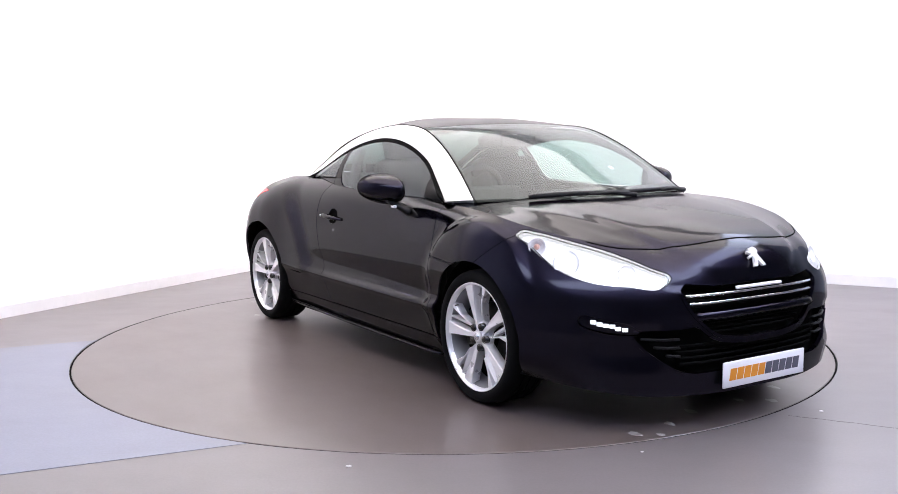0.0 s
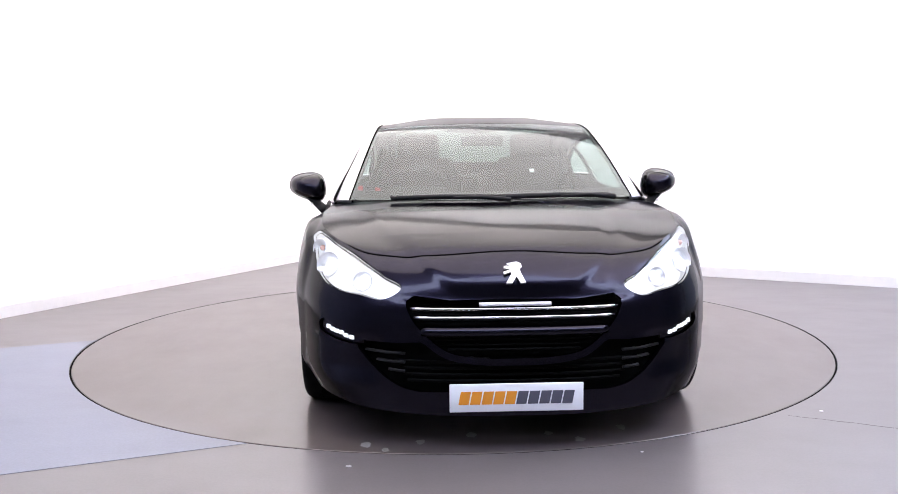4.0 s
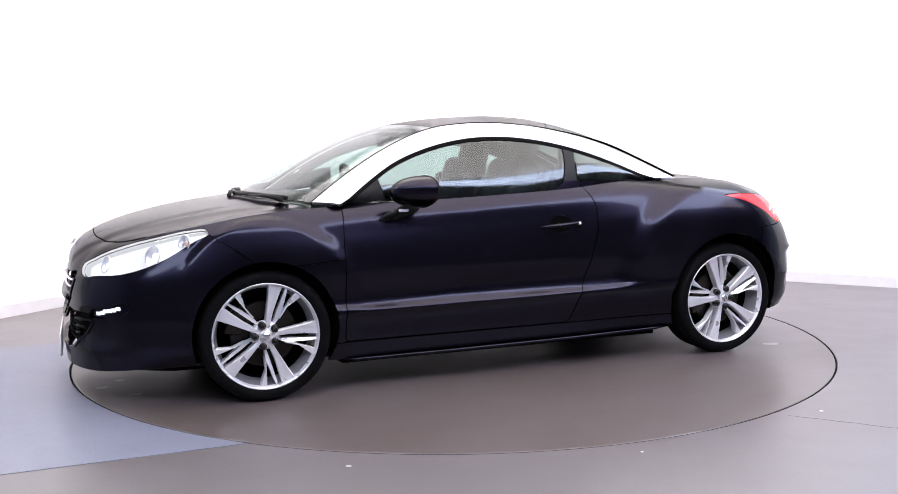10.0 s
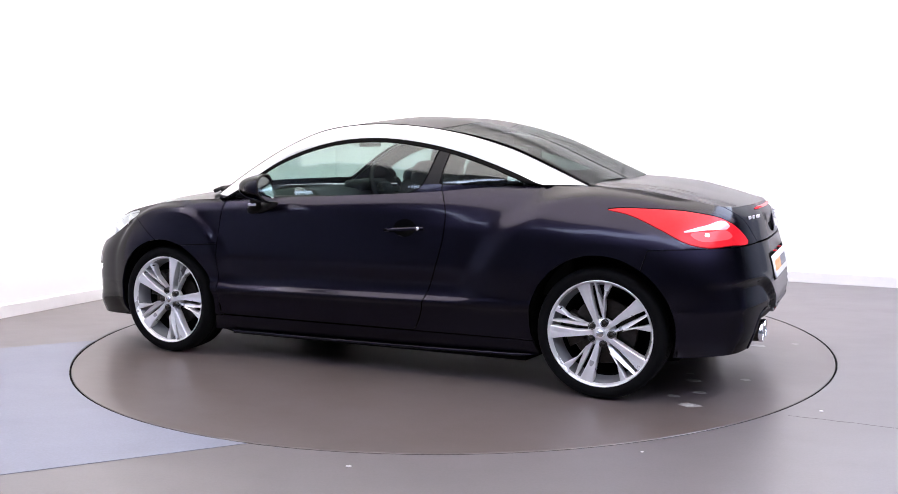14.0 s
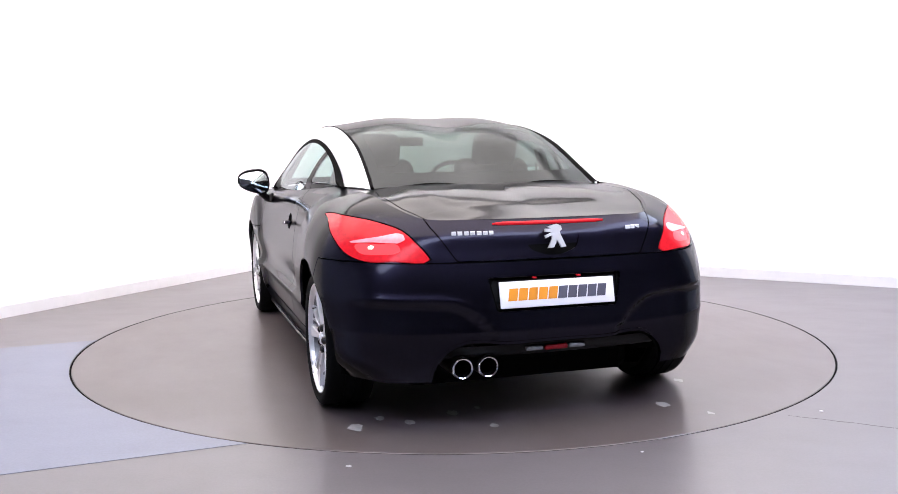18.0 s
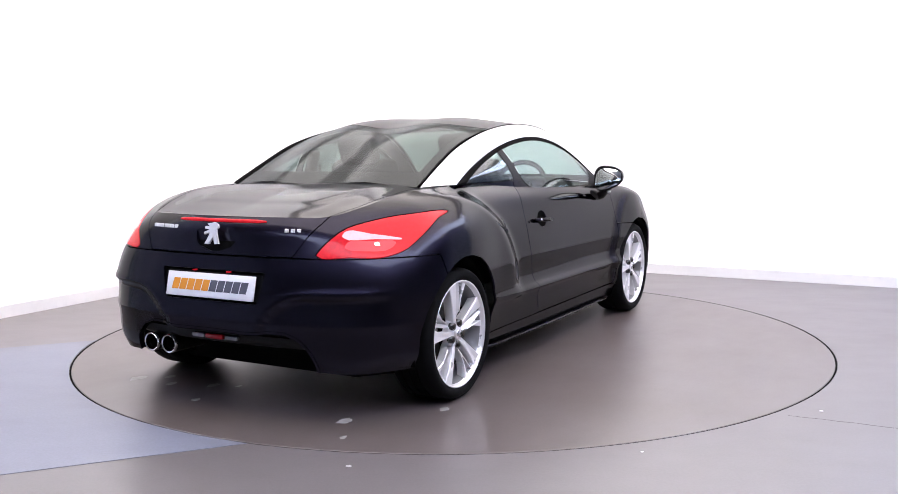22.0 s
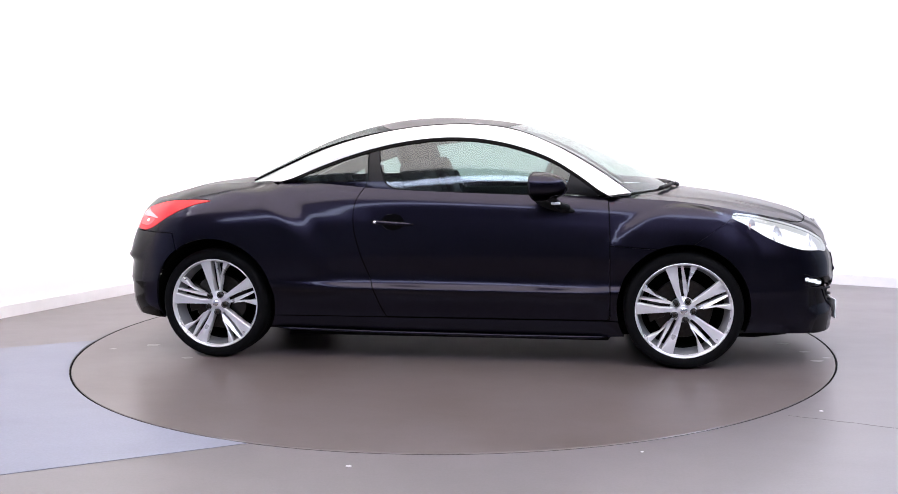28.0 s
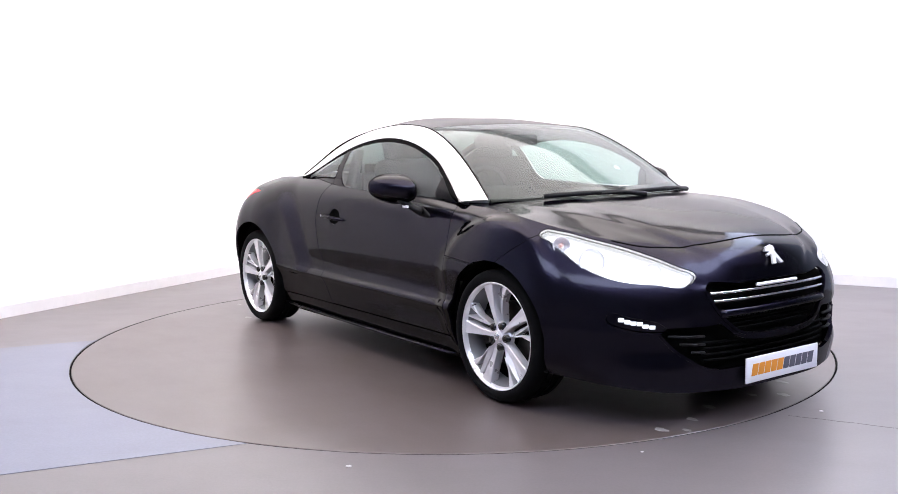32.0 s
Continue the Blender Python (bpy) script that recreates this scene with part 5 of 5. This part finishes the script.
# ---------- door handles, mirrors, wipers ----------
for sg in (1, -1):
    bm = tube_bm([(-.155, .872, .762), (-.20, .888, .766), (-.27, .894, .770), (-.34, .893, .775), (-.385, .880, .779)], [.008, .013, .015, .014, .010], 10, flat=0.8)
    if sg < 0:
        bmesh.ops.scale(bm, vec=(1, -1, 1), verts=bm.verts)
    h = part("door_handle", bm, PAINT, CAR, "body-coloured door handle")
    # the cup is flat black: its shade is put into the colour
    cup = cut(flank_cut, grow(cup_zone, 0.003))
    cup[0][:, :3] -= cup[0][:, 3:] * (0.002 + 0.024 * np.clip(-cup_zone(cup[0][:, :3]) / 0.02, 0, 1))[:, None]
    panel("handle_cup", cup if sg > 0 else mirrored(cup), INNER, CAR, 0, "recess behind the handle, blackened for shade")
    bm = lathe_bm([(0.0001, 0.003), (0.008, 0.002), (0.009, 0.0)], 14, at=(0, 0, 0))
    o = part("lock_barrel", bm, CHROME, h, "bright lock barrel")
    o.matrix_basis = pose(-.365, sg * .906, .777, 0, 0, 0 if sg > 0 else 180)


def door_mirror(sg):
    """Rounded mirror shell on a slanted foot, mirror glass facing back."""
    half, tall, y0, z0, x0, deep = .100, .078, .978, .970, .505, .175

    def rim(t, k=1.0):
        ca, sa = math.cos(t), math.sin(t)
        yy = abs(ca) ** .75 * (1 if ca > 0 else -1) * half * k
        zz = abs(sa) ** .75 * (1 if sa > 0 else -1) * tall * k * (1.0 if sa > 0 else .85) * (1 - 0.28 * yy / half) + yy * .12
        return yy, zz
    bm = bmesh.new()
    rows, n = [], 24
    for i in range(15):
        s = i / 14
        k = 0.10 + 0.90 * math.sqrt(max(0.0, 1 - (s * 0.985) ** 2.2))
        row = []
        for j in range(n):
            yy, zz = rim(2 * math.pi * j / n, k)
            row.append(bm.verts.new((x0 + deep * s - yy * 0.22, sg * (y0 + yy - 0.02 * s), z0 + zz)))
        rows.append(row)
    for a, b in zip(rows, rows[1:]):
        for j in range(n):
            bm.faces.new((a[j], a[(j + 1) % n], b[(j + 1) % n], b[j]))
    bm.faces.new(rows[-1])
    m = part("door_mirror", bm, PAINT, CAR, "rounded body-coloured door mirror")
    bm = bmesh.new()
    # slightly domed glass
    rows = []
    for q in (0.001, 0.2, 0.4, 0.6, 0.8, 1.0):
        dome = [rim(2 * math.pi * j / n, 0.91 * q) for j in range(n)]
        rows.append([bm.verts.new((x0 + 0.002 - yy * 0.18 + zz * 0.18 - 0.007 * (1 - q * q), sg * (y0 + yy), z0 + zz)) for yy, zz in dome])
    for a, b in zip(rows, rows[1:]):
        for j in range(n):
            bm.faces.new((a[j], a[(j + 1) % n], b[(j + 1) % n], b[j]))
    part("mirror_glass", bm, MIRROR, m, "mirror glass")
    bm = bmesh.new()
    ring_pts = [(x0 + 0.004 - yy * 0.22, sg * (y0 + yy), z0 + zz) for yy, zz in (rim(2 * math.pi * j / n, 0.97) for j in range(n))]
    tube_bm(ring_pts, 0.006, 6, closed=True, bm=bm)
    part("mirror_rim", bm, DARK, m, "black mirror rim")
    bm = tube_bm([(.585, sg * .955, .925), (.61, sg * .925, .895), (.64, sg * .89, .868), (.66, sg * .865, .855)], [.036, .030, .034, .046], 14, flat=0.55)
    part("mirror_foot", bm, DARK, m, "black mirror foot")
    bm = bmesh.new()
    bmesh.ops.create_uvsphere(bm, u_segments=20, v_segments=10, radius=1, matrix=Matrix.Translation((.615, sg * .858, .862)) @ Matrix.Rotation(0.25, 4, "Y") @ Matrix.Diagonal((.11, .012, .024, 1)))
    part("mirror_base", bm, DARK, m, "black mirror base on the door")
    bm = box_bm((0.050, 0.012, 0.016), (.622, sg * .942, .884), 0.005, 2)
    part("mirror_lamp", bm, REFLECTOR, m, "clear side repeater lamp")
    return m


door_mirror(1)
door_mirror(-1)
for name, pts in (("wiper", [(1.185, -.50, .940), (1.265, -.22, .950), (1.295, .05, .946)]), ("wiper", [(1.285, .02, .948), (1.235, .30, .950), (1.115, .58, .942)])):
    w = part(name, tube_bm(spline(np.array(pts), 6).tolist(), 0.009, 8, flat=1.3), DARK, CAR, "black wiper blade on the screen's foot")
    q = [(p[0] + .022, p[1] + .02, p[2] - .004) for p in pts]
    part("wiper_arm", tube_bm([q[1], ((q[1][0] + q[2][0]) / 2, (q[1][1] + q[2][1]) / 2, .950), (q[2][0] + .01, q[2][1], .935)], [.006, .009, .013], 8), DARK, w)
for sg in (1, -1):
    # body-coloured bar along the sill, shaped to catch a bright line of light
    part("sill_strip", tube_bm([(.90, sg * .838, .156), (.84, sg * .843, .152), (.3, sg * .844, .152), (-.35, sg * .844, .157), (-.88, sg * .848, .168), (-.985, sg * .845, .176)], [.004, .012, .013, .013, .012, .004], 10, flat=0.7), PAINT, CAR, "painted sill ledge")

# ---------- cabin ----------
part("cabin_floor", box_bm((2.1, 1.42, 0.06), (-.15, 0, .30), 0.02), LEATHER, CAR)
for sg in (1, -1):
    part("door_card", box_bm((1.25, 0.03, 0.55), (.22, sg * .775, .62), 0.012), TRIM, CAR, "dark door lining")
    part("quarter_trim", box_bm((0.75, 0.05, 0.50), (-.75, sg * .70, .70), 0.02), TRIM, CAR)
bm = bmesh.new()
prof = [(1.20, .90), (1.00, .925), (.80, .935), (.66, .915), (.60, .86), (.62, .74), (.78, .60), (1.2, .6)]
rows = [[bm.verts.new((x - 0.10 * (abs(y) / .7) ** 2, y, z - 0.02 * (abs(y) / .7) ** 3)) for x, z in prof] for y in np.linspace(-.72, .72, 15)]
for a, b in zip(rows, rows[1:]):
    for j in range(len(prof)):
        k = (j + 1) % len(prof)
        bm.faces.new((a[j], a[k], b[k], b[j]))
part("dashboard", bm, TRIM, CAR, "dark moulded dashboard", angle=50)
part("instrument_hood", box_bm((.16, .34, .07), (.67, -.37, .935), 0.03, 4), TRIM, CAR)


def seat(x, y, rear=False):
    s = part("seat_base", box_bm((.50, .48, .16), (x, y, .50 if not rear else .56), 0.05, 4), LEATHER, CAR, "black leather seat")
    rot = Matrix.Rotation(radians(-20), 4, "Y")
    part("backrest", box_bm((.14, .46 if not rear else .44, .58 if not rear else .42), (x - .33, y, .83 if not rear else .80), 0.055, 4, rot), LEATHER, s)
    for sg in (1, -1):
        part("bolster", box_bm((.17, .07, .46), (x - .30, y + sg * .205, .78), 0.03, 3, rot), LEATHER, s)
    if not rear:
        part("headrest", box_bm((.10, .27, .19), (x - .47, y, 1.165), 0.045, 4, rot), LEATHER, s)


for sg in (1, -1):
    part("door_pillar", box_bm((.09, .04, .40), (-.43, sg * .645, .98), 0.015, 3, Matrix.Rotation(radians(-7), 4, "Y") @ Matrix.Rotation(radians(sg * 20), 4, "X")), TRIM, CAR, "dark inner door pillar")
    part("seat_belt", tube_bm([(-.40, sg * .58, 1.08), (-.36, sg * .62, .8), (-.33, sg * .66, .5)], 0.018, 6, flat=0.2), DARK, CAR, "black seat belt")
seat(.18, .36)
seat(.18, -.36)
seat(-.58, .30, True)
seat(-.58, -.30, True)
part("parcel_shelf", box_bm((.35, 1.1, .03), (-1.08, 0, .955), 0.01), TRIM, CAR)
path = [(0.0, .185 * math.cos(2 * math.pi * k / 32), .185 * math.sin(2 * math.pi * k / 32)) for k in range(32)]
sw = part("steering_wheel", tube_bm(path, 0.016, 10, closed=True), LEATHER, CAR, "black leather steering wheel")
sw.matrix_basis = pose(.50, -.37, .90, 0, 22, 0)
part("steering_boss", box_bm((.05, .14, .12), (0.02, 0, 0), 0.02, 3), TRIM, sw)
for q in (0, 180, 270):
    part("steering_spoke", box_bm((.02, .12, .035), (0.012, .11 * math.cos(radians(q)), .11 * math.sin(radians(q))), 0.006, 2, Matrix.Rotation(radians(q), 4, "X")), TRIM, sw)
part("rear_view_mirror", box_bm((.03, .24, .06), (.42, 0, 1.215), 0.012, 3), DARK, CAR, "black inside mirror")
part("screen_sticker", box_bm((.004, .022, .030), (.985, .21, 1.062), 0.001, 1, Matrix.Rotation(radians(-62), 4, "Y")), PLATE, CAR, "small white sticker on the screen")
for o in list(CAR.children):
    o.location = o.location + CENTRE


# ---------- what moves ----------
def motions():
    rows = [(t, pose(0, 0, 0, 0, 0, a)) for t, a in TURN]
    walk(CAR, rows)
    walk(TABLE, [(t, pose(DISC_X, DISC_Y, 0, 0, 0, a)) for t, a in TURN])


motions()
